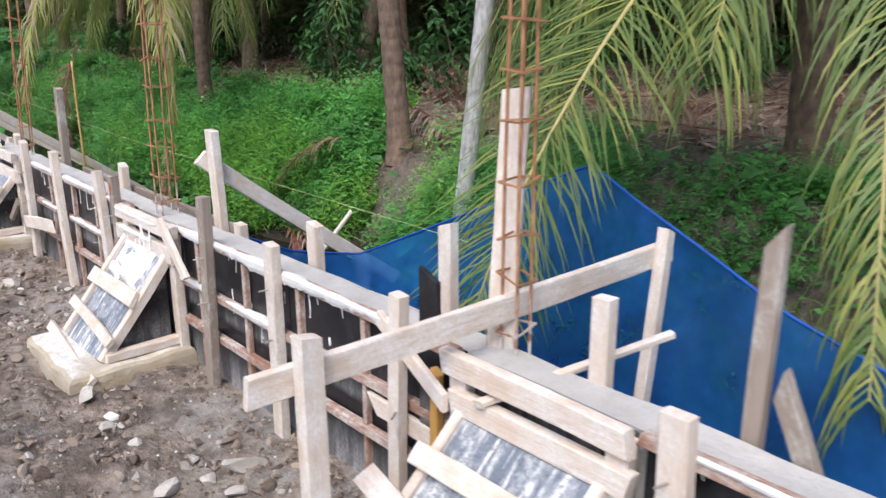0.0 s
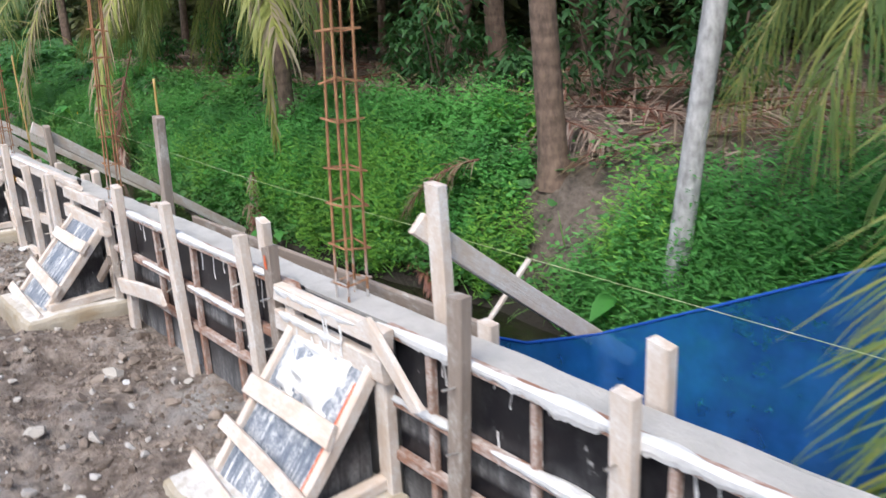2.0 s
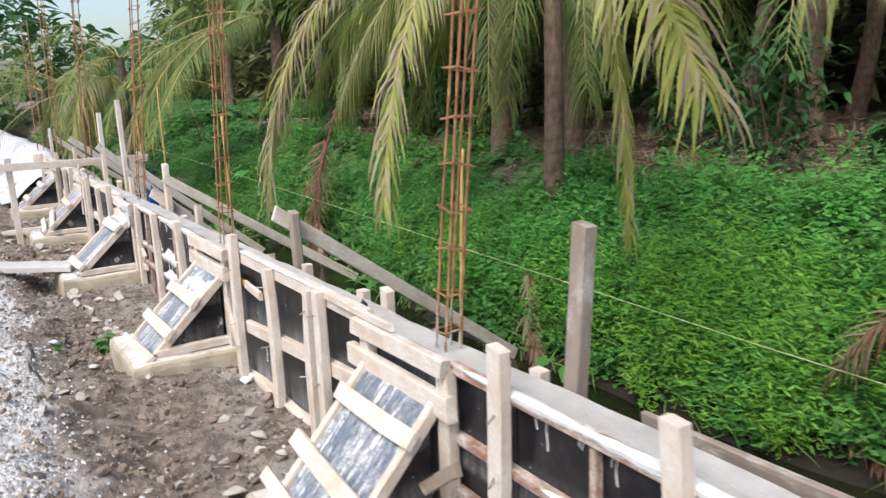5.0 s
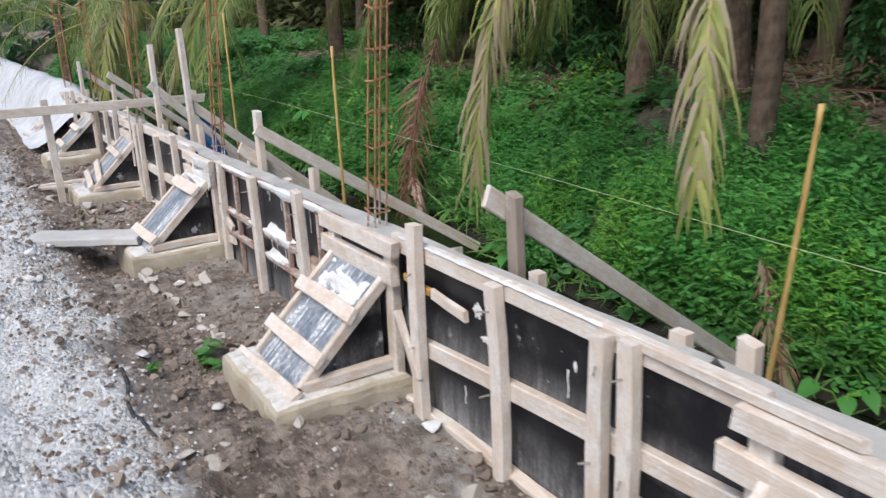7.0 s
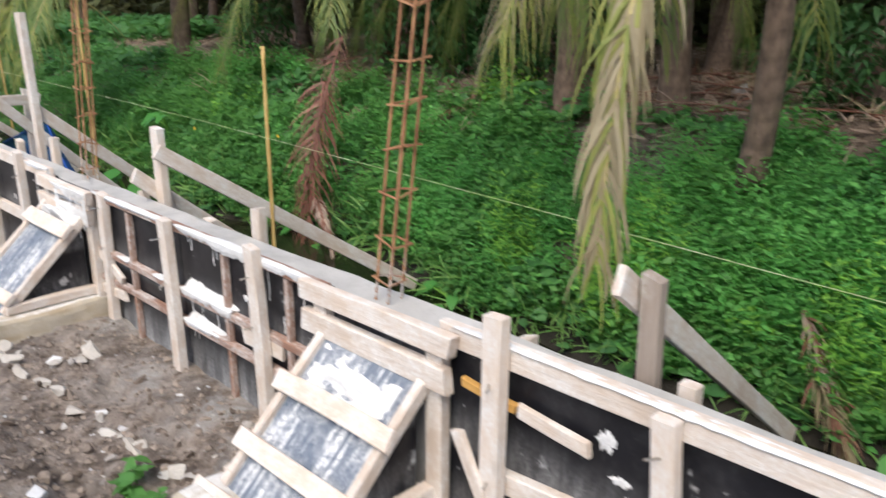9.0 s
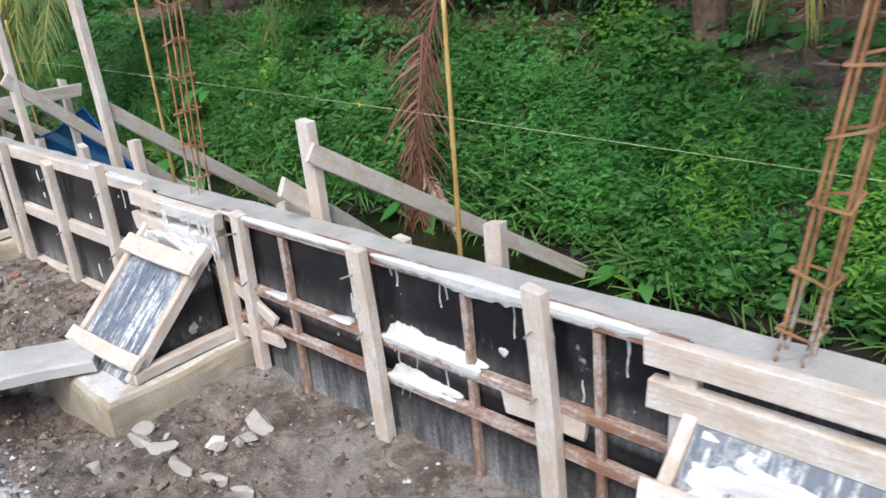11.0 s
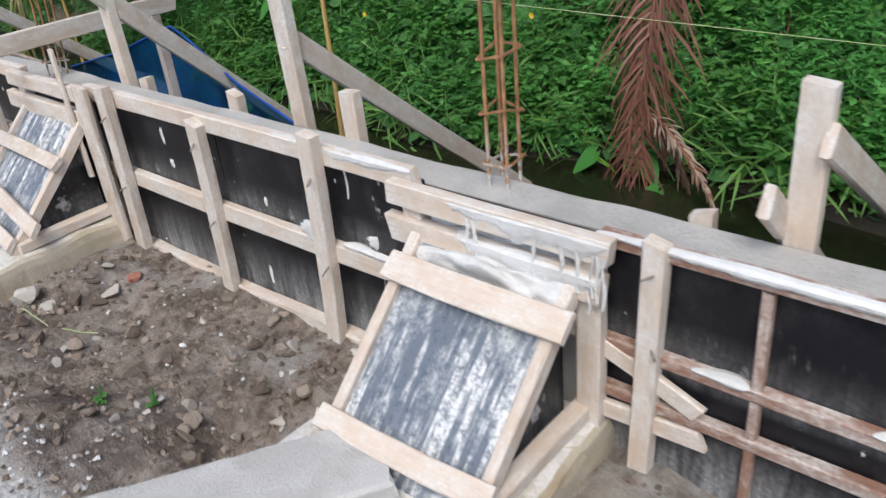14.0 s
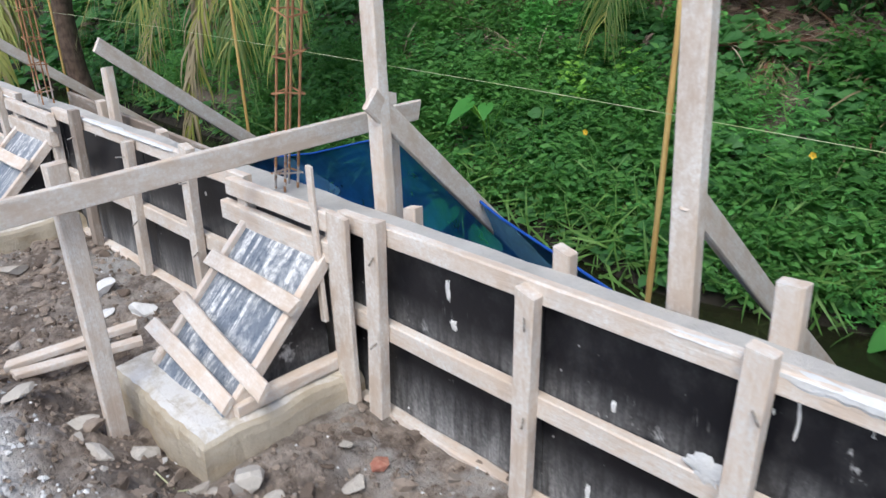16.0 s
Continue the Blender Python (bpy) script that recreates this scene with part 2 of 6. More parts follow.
PALM_DRY = leaf("dry_leaflets", (0.22, 0.18, 0.10), (0.40, 0.34, 0.21), (0.45, 0.33, 0.17))
PALM_BROWN = leaf("brown_frond", (0.13, 0.053, 0.038), (0.27, 0.12, 0.078), (0.2, 0.1, 0.06), amount=0.08)
LITTER = leaf("leaf_litter", (0.20, 0.14, 0.105), (0.46, 0.35, 0.27), (0.2, 0.14, 0.09), amount=0.05)
m = Mat("rachis", 0.6)
RACHIS = m.colour(m.mix(m.noise(m.coord(world_space=True), 5, 2), (0.30, 0.26, 0.09), (0.45, 0.38, 0.15))).m


def bark(name, a, b, ring=0.2):
    m = Mat(name, 0.9)
    rings = m.node("ShaderNodeTexWave", Vector=m.coord(world_space=True), Scale=2.6, Distortion=5.0, Detail=4.0)
    rings.wave_type, rings.bands_direction = "BANDS", "Z"
    n = m.noise(m.coord((1, 1, 0.5), True), 22, 5)
    col = m.mix(m.ramp(n, (0.3, 0.0), (0.7, 1.0)), a, b)
    col = m.mix(m.ramp(rings.outputs["Fac"], (0.05, ring), (0.35, 0.0)), col, tuple(c * 0.55 for c in a))
    return m.colour(col).bump(m.math("ADD", n, m.math("MULTIPLY", rings.outputs["Fac"], ring * 2)), 0.6, 0.015).m


BARK = bark("palm_bark", (0.088, 0.06, 0.045), (0.235, 0.16, 0.115))
BARK_PALE = bark("pale_bark", (0.24, 0.23, 0.22), (0.58, 0.575, 0.56), 0.03)

m = Mat("blue_net", 0.6)
net_col = m.mix(m.ramp(m.noise(m.coord(world_space=True), 2.5, 4), (0.35, 0.0), (0.7, 1.0)), (0.003, 0.066, 0.28), (0.010, 0.138, 0.44))
m.colour(net_col)
mesh_wave = m.noise(m.coord(world_space=True), 6, 3)
hole = m.node("ShaderNodeBsdfTransparent", Color=(0.27, 0.64, 0.95, 1))
nm = m.node("ShaderNodeMixShader", Fac=m.ramp(mesh_wave, (0.3, 0.25), (0.7, 0.52)))
m.t.links.new(m.b.outputs[0], nm.inputs[1]), m.t.links.new(hole.outputs[0], nm.inputs[2])
m.t.links.new(nm.outputs[0], m.t.nodes["Material Output"].inputs["Surface"])
NET = m.m
m = Mat("net_hem", 0.6)
HEM = m.colour(m.mix(m.noise(m.coord(world_space=True), 30, 2), (0.005, 0.05, 0.32), (0.010, 0.10, 0.46))).m
m = Mat("white_tarpaulin", 0.5)
TARP = m.colour(m.mix(m.ramp(m.noise(m.coord(world_space=True), 4, 4), (0.35, 0.0), (0.65, 1.0)), (0.50, 0.50, 0.51), (0.68, 0.68, 0.69))).bump(m.noise(m.coord((1, 0.4, 1), True), 6, 4), 0.8, 0.05).m

m = Mat("ditch_water", 0.14)
m.colour(m.mix(m.ramp(m.noise(m.coord(world_space=True), 1.5, 4), (0.35, 0.0), (0.7, 1.0)), (0.010, 0.012, 0.006), (0.028, 0.030, 0.014))).bump(m.noise(m.coord(world_space=True), 7, 3), 0.3, 0.02)
WATER = m.m

# ground: trodden mud, crushed gravel on the track, bank soil and leaf litter
m = Mat("ground_soil", 0.95)
P = m.coord(world_space=True)
sep = m.node("ShaderNodeSeparateXYZ", Vector=P)
gx, gy = sep.outputs[0], sep.outputs[1]
n1, n2, n3 = m.noise(P, 1.7, 5), m.noise(P, 13, 6, 0.7), m.noise(P, 55, 4, 0.7)
mud = m.mix(m.ramp(n2, (0.36, 0.0), (0.62, 1.0)), (0.12, 0.088, 0.066), (0.40, 0.33, 0.27))
mud = m.mix(m.ramp(n1, (0.47, 0.0), (0.68, 0.7)), mud, (0.37, 0.345, 0.315))
mud = m.mix(m.ramp(m.noise(P, 4.5, 4), (0.50, 0.0), (0.62, 0.7)), mud, (0.085, 0.062, 0.048))
mud = m.mix(m.ramp(m.noise(P, 31, 2), (0.62, 0.0), (0.72, 0.45)), mud, (0.46, 0.43, 0.40))
slurry = m.math("MULTIPLY", m.ramp(m.math("MULTIPLY", gx, 0.1), (0.108, 0.0), (0.135, 1.0)), m.ramp(m.noise(P, 2.6, 5, 0.7), (0.50, 0.0), (0.62, 0.85)))
mud = m.mix(slurry, mud, (0.44, 0.425, 0.40))
cells = m.node("ShaderNodeTexVoronoi", Vector=P, Scale=42.0)
gravel = m.mix(m.ramp(cells.outputs["Color"], (0.1, 0.0), (0.9, 1.0)), (0.60, 0.60, 0.605), (0.80, 0.80, 0.80))
gravel = m.mix(m.ramp(n2, (0.35, 0.6), (0.5, 0.0)), gravel, (0.54, 0.49, 0.43))
gravel = m.mix(m.ramp(m.noise(P, 1.3, 5, 0.65, 0.4), (0.52, 0.0), (0.60, 0.8)), gravel, (0.80, 0.795, 0.785))
gravel = m.mix(m.ramp(m.noise(P, 2.1, 4, 0.65, 0.4), (0.58, 0.0), (0.68, 0.7)), gravel, (0.52, 0.42, 0.32))
edge = m.math("ADD", gx, m.math("MULTIPLY", m.math("SUBTRACT", n1, 0.5), 0.7))
start = m.ramp(m.math("MULTIPLY", gy, 0.1), (0.55, 0.0), (0.78, 1.0))
on_track = m.math("MULTIPLY", m.ramp(edge, (0.38, 1.0), (0.52, 0.0)), m.math("ADD", m.math("MULTIPLY", start, 0.75), 0.25))
site = m.mix(on_track, mud, gravel)
bank = m.mix(m.ramp(n2, (0.35, 0.0), (0.65, 1.0)), (0.10, 0.078, 0.06), (0.24, 0.195, 0.155))
litter = m.mix(m.ramp(n3, (0.35, 0.0), (0.65, 1.0)), (0.14, 0.096, 0.072), (0.32, 0.235, 0.18))
far = m.mix(m.ramp(m.math("MULTIPLY", gx, 0.1), (0.47, 0.0), (0.56, 1.0)), bank, litter)
col = m.mix(m.ramp(m.math("MULTIPLY", gx, 0.1), (0.165, 0.0), (0.17, 1.0)), site, far)
wet = m.math("MULTIPLY", m.ramp(m.math("MULTIPLY", gx, 0.1), (0.17, 0.0), (0.18, 1.0)), m.ramp(m.math("ADD", sep.outputs[2], m.math("MULTIPLY", n2, 0.15)), (0.0, 1.0), (0.16, 0.0)))
col = m.mix(wet, col, (0.034, 0.028, 0.020))
hgt = m.math("ADD", m.math("ADD", m.math("MULTIPLY", n2, 1.2), m.math("MULTIPLY", n3, 0.6)), m.math("MULTIPLY", on_track, m.math("MULTIPLY", cells.outputs["Distance"], -1.2)))
hgt = m.math("ADD", hgt, m.math("MULTIPLY", m.noise(P, 140, 4, 0.75), 0.35))
m.colour(col).bump(hgt, 1.0, 0.025)
GROUND = m.m

# ---- helpers of this scene ----
WORLD = {}
rng = random.Random(7)


def thing(name, at, label, category, group="", kind=""):
    ob = new(name)
    ob.location = at
    WORLD[ob] = Matrix.Translation(at)
    return tagged(ob, label, category, group, kind)


def put(name, mesh, m=None, parent=None, label=""):
    """Links a mesh at the world pose m, under a thing or a part."""
    m = m or Matrix()
    ob = new(name, mesh)
    if parent:
        ob.parent = parent
        ob.matrix_basis = WORLD[parent].inverted() @ m
    else:
        ob.matrix_basis = m
    WORLD[ob] = m
    return tagged(ob, label)


def mesh_of(name, verts, faces, *mats, slots=None, smooth=False):
    me = bpy.data.meshes.new(name)
    me.from_pydata([tuple(v) for v in verts], [], [tuple(f) for f in faces])
    for mt in mats:
        me.materials.append(mt)
    if slots is not None:
        me.polygons.foreach_set("material_index", slots)
    if smooth:
        me.polygons.foreach_set("use_smooth", [True] * len(me.polygons))
    me.update()
    return me


def stick_mesh(w, t, length, mat, steps=3, bow=0.004, rough=0.0015, chamfer=0.004, skew=0.01, end0=0.0, end1=0.0):
    """A sawn timber along z from 0 to length: worn arrises, slight bow, uneven saw cuts. w along x, t along y."""
    a, b, c = w / 2, t / 2, min(chamfer, w / 4, t / 4)
    prof = [(-a + c, -b), (a - c, -b), (a, -b + c), (a, b - c), (a - c, b), (-a + c, b), (-a, b - c), (-a, -b + c)]
    bx, by = rng.uniform(-bow, bow), rng.uniform(-bow, bow)
    s0, s1 = rng.uniform(-skew, skew) + end0, rng.uniform(-skew, skew) + end1
    verts, faces = [], []
    for i in range(steps + 1):
        f = i / steps
        k = 4 * f * (1 - f)
        for x, y in prof:
            z = f * length
            if i == 0:
                z += s0 * x / a
            if i == steps:
                z += s1 * x / a
            verts.append((x + bx * k + rng.uniform(-rough, rough), y + by * k + rng.uniform(-rough, rough), z))
    for i in range(steps):
        for j in range(8):
            q, r = i * 8 + j, i * 8 + (j + 1) % 8
            faces.append((q, r, r + 8, q + 8))
    faces.append(tuple(range(7, -1, -1)))
    faces.append(tuple(range(steps * 8, steps * 8 + 8)))
    return mesh_of("timber", verts, faces, mat)


def along(p, q, side=(1, 0, 0)):
    """The pose of a timber from p towards q; its broad face turns to side."""
    p, q = Vector(p), Vector(q)
    z = (q - p).normalized()
    y = Vector(side)
    y = (y - z * y.dot(z)).normalized()
    x = y.cross(z)
    m = Matrix((x, y, z)).transposed().to_4x4()
    m.translation = p
    return m


def timber(name, p, q, w, t, parent=None, mat=None, side=(1, 0, 0), label="", **kw):
    mat = mat or WOOD
    length = (Vector(q) - Vector(p)).length
    return put(name, stick_mesh(w, t, length, mat, **kw), along(p, q, side), parent, label)


def sheet(name, corners, thick, parent, mat, label=""):
    """A board of four corners, with thickness behind it; its own axes: x along the first side, z up the last."""
    a, b, c, d = [Vector(v) for v in corners]
    x = (b - a).normalized()
    n = x.cross(d - a).normalized()
    z = n.cross(x) * -1
    z = (d - a - x * (d - a).dot(x)).normalized()
    m = Matrix((x, z.cross(x), z)).transposed().to_4x4()
    m.translation = a
    inv = m.inverted()
    fr = [inv @ v for v in (a, b, c, d)]
    bk = [v + Vector((0, thick, 0)) for v in fr]
    e = 0.002
    cen = sum(fr, Vector()) / 4
    rim = [v + (cen - v).normalized() * e for v in fr]
    verts = rim + [v + Vector((0, e, 0)) for v in fr] + bk
    faces = [(0, 1, 2, 3)]
    for i in range(4):
        j = (i + 1) % 4
        faces += [(i, i + 4, j + 4, j), (i + 4, i + 8, j + 8, j + 4)]
    faces.append((11, 10, 9, 8))
    return put(name, mesh_of(name, verts, faces, mat), m, parent, label)


def vnoise(x, y, seed=0):
    """Smooth lattice noise, -1 to 1, of arrays."""
    x, y = np.asarray(x, float), np.asarray(y, float)
    xi, yi = np.floor(x), np.floor(y)
    fx, fy = x - xi, y - yi
    fx, fy = fx * fx * (3 - 2 * fx), fy * fy * (3 - 2 * fy)

    def g(i, j):
        v = np.sin(i * 127.1 + j * 311.7 + seed * 74.7) * 43758.5453
        return 2 * (v - np.floor(v)) - 1

    return (g(xi, yi) * (1 - fx) + g(xi + 1, yi) * fx) * (1 - fy) + (g(xi, yi + 1) * (1 - fx) + g(xi + 1, yi + 1) * fx) * fy


# ---- the lie of the land ----
WATER_Z = -0.20
BUTT = (1.30, 3.95, 6.70, 9.15, 11.80, 14.31, 16.95)
CAGES = (1.545, 4.04, 6.66, 9.30, 11.87, 14.60, 17.1)


def water_edge(y):
    return np.interp(y, (4, 5.3, 6.2, 7, 8.2, 9.5, 10.1, 10.9, 11.6, 12.3, 12.9, 13.3, 13.9, 15), (3.55, 3.55, 3.44, 3.37, 3.33, 3.27, 3.36, 3.5, 3.66, 3.8, 3.68, 3.58, 3.42, 3.6)) + 0.05 * vnoise(y * 1.7, 0.5, 15)


def land(x, y):
    x, y = np.asarray(x, float), np.asarray(y, float)
    lumps = 0.05 * vnoise(x * 2.1, y * 2.1, 1) + 0.045 * vnoise(x * 5.3, y * 5.3, 2) + 0.036 * np.abs(vnoise(x * 9, y * 9, 3)) + 0.028 * vnoise(x * 17, y * 17, 4) + 0.01 * vnoise(x * 29, y * 29, 7)
    edge = 0.55 + 0.15 * vnoise(x * 0, y * 0.7, 5)
    track = 0.16 * np.clip((edge + 0.25 - x) / 0.5, 0, 1)
    near = track + lumps * np.clip(1.6 - x, 0.35, 1) * np.clip((x + 1.5) / 1.5, 0.35, 1) + 0.03 * (x > 1.2)
    # a hollow beside the footings, and soil heaped against them
    for c in BUTT:
        near = near - 0.03 * np.exp(-(((x - 0.75) / 0.22) ** 2 + ((y - c - 0.1) / 0.3) ** 2)) + 0.075 * np.exp(-(((x - 1.0) / 0.32) ** 2 + ((y - c + 0.48) / 0.2) ** 2))
    for c in BUTT[1:4]:
        near = near + 0.085 * np.exp(-(((x - 0.76) / 0.17) ** 2 + ((y - c) / 0.42) ** 4))
    near = near + 0.10 * np.exp(-(((x - 0.12) / 0.24) ** 2 + ((y - 11.85) / 0.42) ** 2)) - 0.10 * np.exp(-(((x - 0.72) / 0.16) ** 2 + ((y - 11.95) / 0.2) ** 2))
    F = water_edge(y)
    A = np.interp(y, (-3, 4, 6, 8.6, 11, 13, 15.5, 25), (0.66, 0.62, 0.50, 0.50, 0.36, 0.38, 0.36, 0.4))
    b2, b3 = 0.68 + 0.25 * A, 0.90
    shape = np.where(x < 1.86, -0.5 * (x - 1.76) / 0.1, -0.5 + 0.29 * np.clip((x - F + 0.35) / 0.35, 0, 1))
    f = np.clip((x - F) / (4.2 - F), 0, 1)
    up = -0.21 + (A + 0.21) * f ** 0.85
    up = np.where(x > 4.2, A + (b2 - A) * np.clip((x - 4.2) / 0.8, 0, 1), up)
    up = np.where(x > 5.0, b2 + (b3 - b2) * np.clip((x - 5.0) / 1.5, 0, 1), up)
    far = np.where(x < F, shape, up) + np.where(x > F, (lumps * 1.2 + 0.05 * vnoise(x * 0.8, y * 0.8, 8)) * np.clip((x - F) * 3, 0, 1), 0)
    return np.where(x < 1.76, near, far)


def ground_sheet():
    xs = np.concatenate([np.linspace(-400, -12, 8), np.linspace(-9, -1, 9), np.arange(-0.8, 1.5, 0.033), np.arange(1.5, 3.0, 0.13), np.arange(3.0, 6.5, 0.08),
                         np.linspace(6.7, 16, 28), np.linspace(18, 60, 14), np.linspace(90, 500, 6)])
    ys = np.concatenate([np.linspace(-400, -20, 8), np.linspace(-14, -1.4, 12), np.arange(-1, 19, 0.04), np.linspace(19.2, 32, 40), np.linspace(36, 80, 12), np.linspace(120, 500, 6)])
    X, Y = np.meshgrid(xs, ys)
    Z = land(X, Y)
    n, k = len(ys), len(xs)
    verts = np.stack([X.ravel(), Y.ravel(), Z.ravel()], 1)
    i, j = np.meshgrid(np.arange(n - 1), np.arange(k - 1), indexing="ij")
    q = (i * k + j).ravel()
    faces = np.stack([q, q + 1, q + k + 1, q + k], 1)
    return put("ground", mesh_of("ground", verts.tolist(), faces.tolist(), GROUND, smooth=True))


tagged(ground_sheet(), "brown trodden mud and pale gravel running up to a leafy ditch bank", "ground", kind="structure")
wv = [(1.7, -60, WATER_Z), (4.0, -60, WATER_Z), (4.0, 90, WATER_Z), (1.7, 90, WATER_Z)]
tagged(put("water", mesh_of("water", wv, [(0, 1, 2, 3)], WATER)), "dark still ditch water between wall and bank", "water", kind="structure")

# ---- the concrete wall and its formwork ----
FACE, BACK, TOP = 1.535, 1.672, 0.745


def wall_core():
    ys = np.arange(-3.0, 26.0, 0.06)
    verts, faces = [], []
    for y in ys:
        dz = 0.006 * float(vnoise(y * 3, 0.3, 21))
        for x, z in ((FACE + 0.019, -0.3), (FACE + 0.019, TOP - 0.03 + dz), (FACE + 0.08, TOP - 0.03 + 0.006 * float(vnoise(y * 7, 4.1, 5))), (FACE + 0.15, TOP - 0.026 + 0.006 * float(vnoise(y * 6, 9.1, 6))), (BACK - 0.001, TOP - 0.03 - dz), (BACK - 0.001, -0.5)):
            verts.append((x, float(y), z))
    n = len(ys)
    for i in range(n - 1):
        for j in range(5):
            a = i * 6 + j
            faces.append((a, a + 6, a + 7, a + 1))
    faces += [tuple(range(6)), tuple(range((n - 1) * 6 + 5, (n - 1) * 6 - 1, -1))]
    return put("wall_low", mesh_of("wall_low", verts, faces, CONCRETE))


tagged(wall_core(), "freshly poured grey concrete retaining wall standing in its formwork", "wall", kind="structure")


def spill(name, y0, y1, x0, z, parent, depth=0.03, width=0.05, seed=0, mat=None, tall=0.006):
    """A ragged crust of cement over the front arris of a rail, with runs below it."""
    n = max(8, int((y1 - y0) / 0.012))
    verts, faces = [], []
    for i in range(n + 1):
        f = i / n
        y = y0 + (y1 - y0) * f
        k = math.sin(math.pi * f) ** 0.35 if 0 < f < 1 else 0.0
        r1, r2, r3 = float(vnoise(y * 7, seed, 31)), float(vnoise(y * 31, seed, 32)), float(vnoise(y * 83, seed, 33))
        drop = depth * max(0.12, 0.62 + 0.25 * r1 + 0.14 * r2 + 0.13 * r3) * k
        rise = tall * (1 + 0.4 * r2 + 0.2 * r3) * k
        back = width * (0.7 + 0.5 * r1) * max(k, 0.15)
        out = 0.0025 + 0.003 * (1 + r2) * k
        for x, zz in ((x0 + back, z - 0.003), (x0 + back * 0.55, z + rise), (x0 + 0.004, z + rise * 0.7), (x0 - out, z - 0.003), (x0 - out * 0.9, z - drop * 0.6), (x0 + 0.001, z - drop - 0.002)):
            verts.append((x, y, zz))
    for i in range(n):
        for j in range(5):
            a = i * 6 + j
            faces.append((a, a + 6, a + 7, a + 1))
    ob = put(name, mesh_of(name, verts, faces, mat or CEMENT), None, parent)
    return ob


def run(parent, y, z, length, w=0.006, x=None, seed=0):
    """One dried trickle of cement down the plywood: a thin tapered bead."""
    x = FACE if x is None else x
    g = random.Random(int(y * 997 + z * 131 + seed))
    verts, faces, n = [], [], 9
    for i in range(n + 1):
        f = i / n
        ww = w * (1 - 0.45 * f + 0.35 * g.uniform(-1, 1)) * (1.5 if f > 0.9 else 1)
        yy = y + 0.003 * math.sin(f * 7 + seed)
        for d, o in ((-ww, 0.0005), (0, -0.004), (ww, 0.0005)):
            verts.append((x + o, yy + d, z - length * f))
    for i in range(n):
        a = i * 3
        faces += [(a, a + 1, a + 4, a + 3), (a + 1, a + 2, a + 5, a + 4)]
    return put("cement_run", mesh_of("cement_run", verts, faces, CEMENT), None, parent)


def smear(parent, a, b, z, h, seed):
    """Cement slopped against the plywood over a rail: a thin sheet with a ragged top."""
    n, k = 150, 5
    verts, faces = [], []
    for i in range(n + 1):
        f = i / n
        y = a + (b - a) * f
        lobe = min(1.0, (1 - f) * 9) ** 0.5 * f ** 0.55
        top = h * lobe * max(0.06, 0.82 + 0.34 * float(vnoise(y * 9, seed, 121)) + 0.14 * float(vnoise(y * 60, seed, 122)) + 0.10 * float(vnoise(y * 170, seed, 123)))
        for j in range(k + 1):
            u = j / k
            verts.append((FACE - 0.001 - 0.040 * (1 - u) ** 1.3 * (0.4 + 0.6 * lobe) * (1 + 0.2 * float(vnoise(y * 40, u * 3, 124))), y, z - 0.004 + top * u))
    for i in range(n):
        for j in range(k):
            q = i * (k + 1) + j
            faces.append((q, q + 1, q + k + 2, q + k + 1))
    return put("cement_smear", mesh_of("cement_smear", verts, faces, CEMENT), None, parent)


def splat(parent, y, z, r, seed, x=None, tall=1.0):
    """A splash of cement on the plywood: a thin ragged patch."""
    x = FACE if x is None else x
    n = 30
    verts, faces = [(x - 0.004, y, z)], []
    for ring, rad in ((0.55, 0.0035), (1.0, -0.0005)):
        for k in range(n):
            t = 2 * math.pi * k / n
            q = r * ring * (1 + 0.35 * float(vnoise(math.cos(t) * 2 + seed, math.sin(t) * 2, 111)) + 0.3 * float(vnoise(math.cos(t) * 7 + seed, math.sin(t) * 7, 112)))
            verts.append((x - rad, y + q * math.cos(t), z + q * math.sin(t) * tall))
    for k in range(n):
        j = (k + 1) % n
        faces += [(0, 1 + j, 1 + k), (1 + k, 1 + j, 1 + n + j, 1 + n + k)]
    return put("cement_splash", mesh_of("cement_splash", verts, faces, CEMENT), None, parent)


def nails(post, y, zs, x):
    for z in zs:
        p = Vector((x, y + rng.uniform(-0.01, 0.01), z))
        q = p + Vector((-0.042, rng.uniform(-0.04, 0.02), rng.uniform(-0.012, 0.006)))
        timber("nail", p, q, 0.0065, 0.0065, post, NAIL, steps=1, bow=0, rough=0, skew=0)


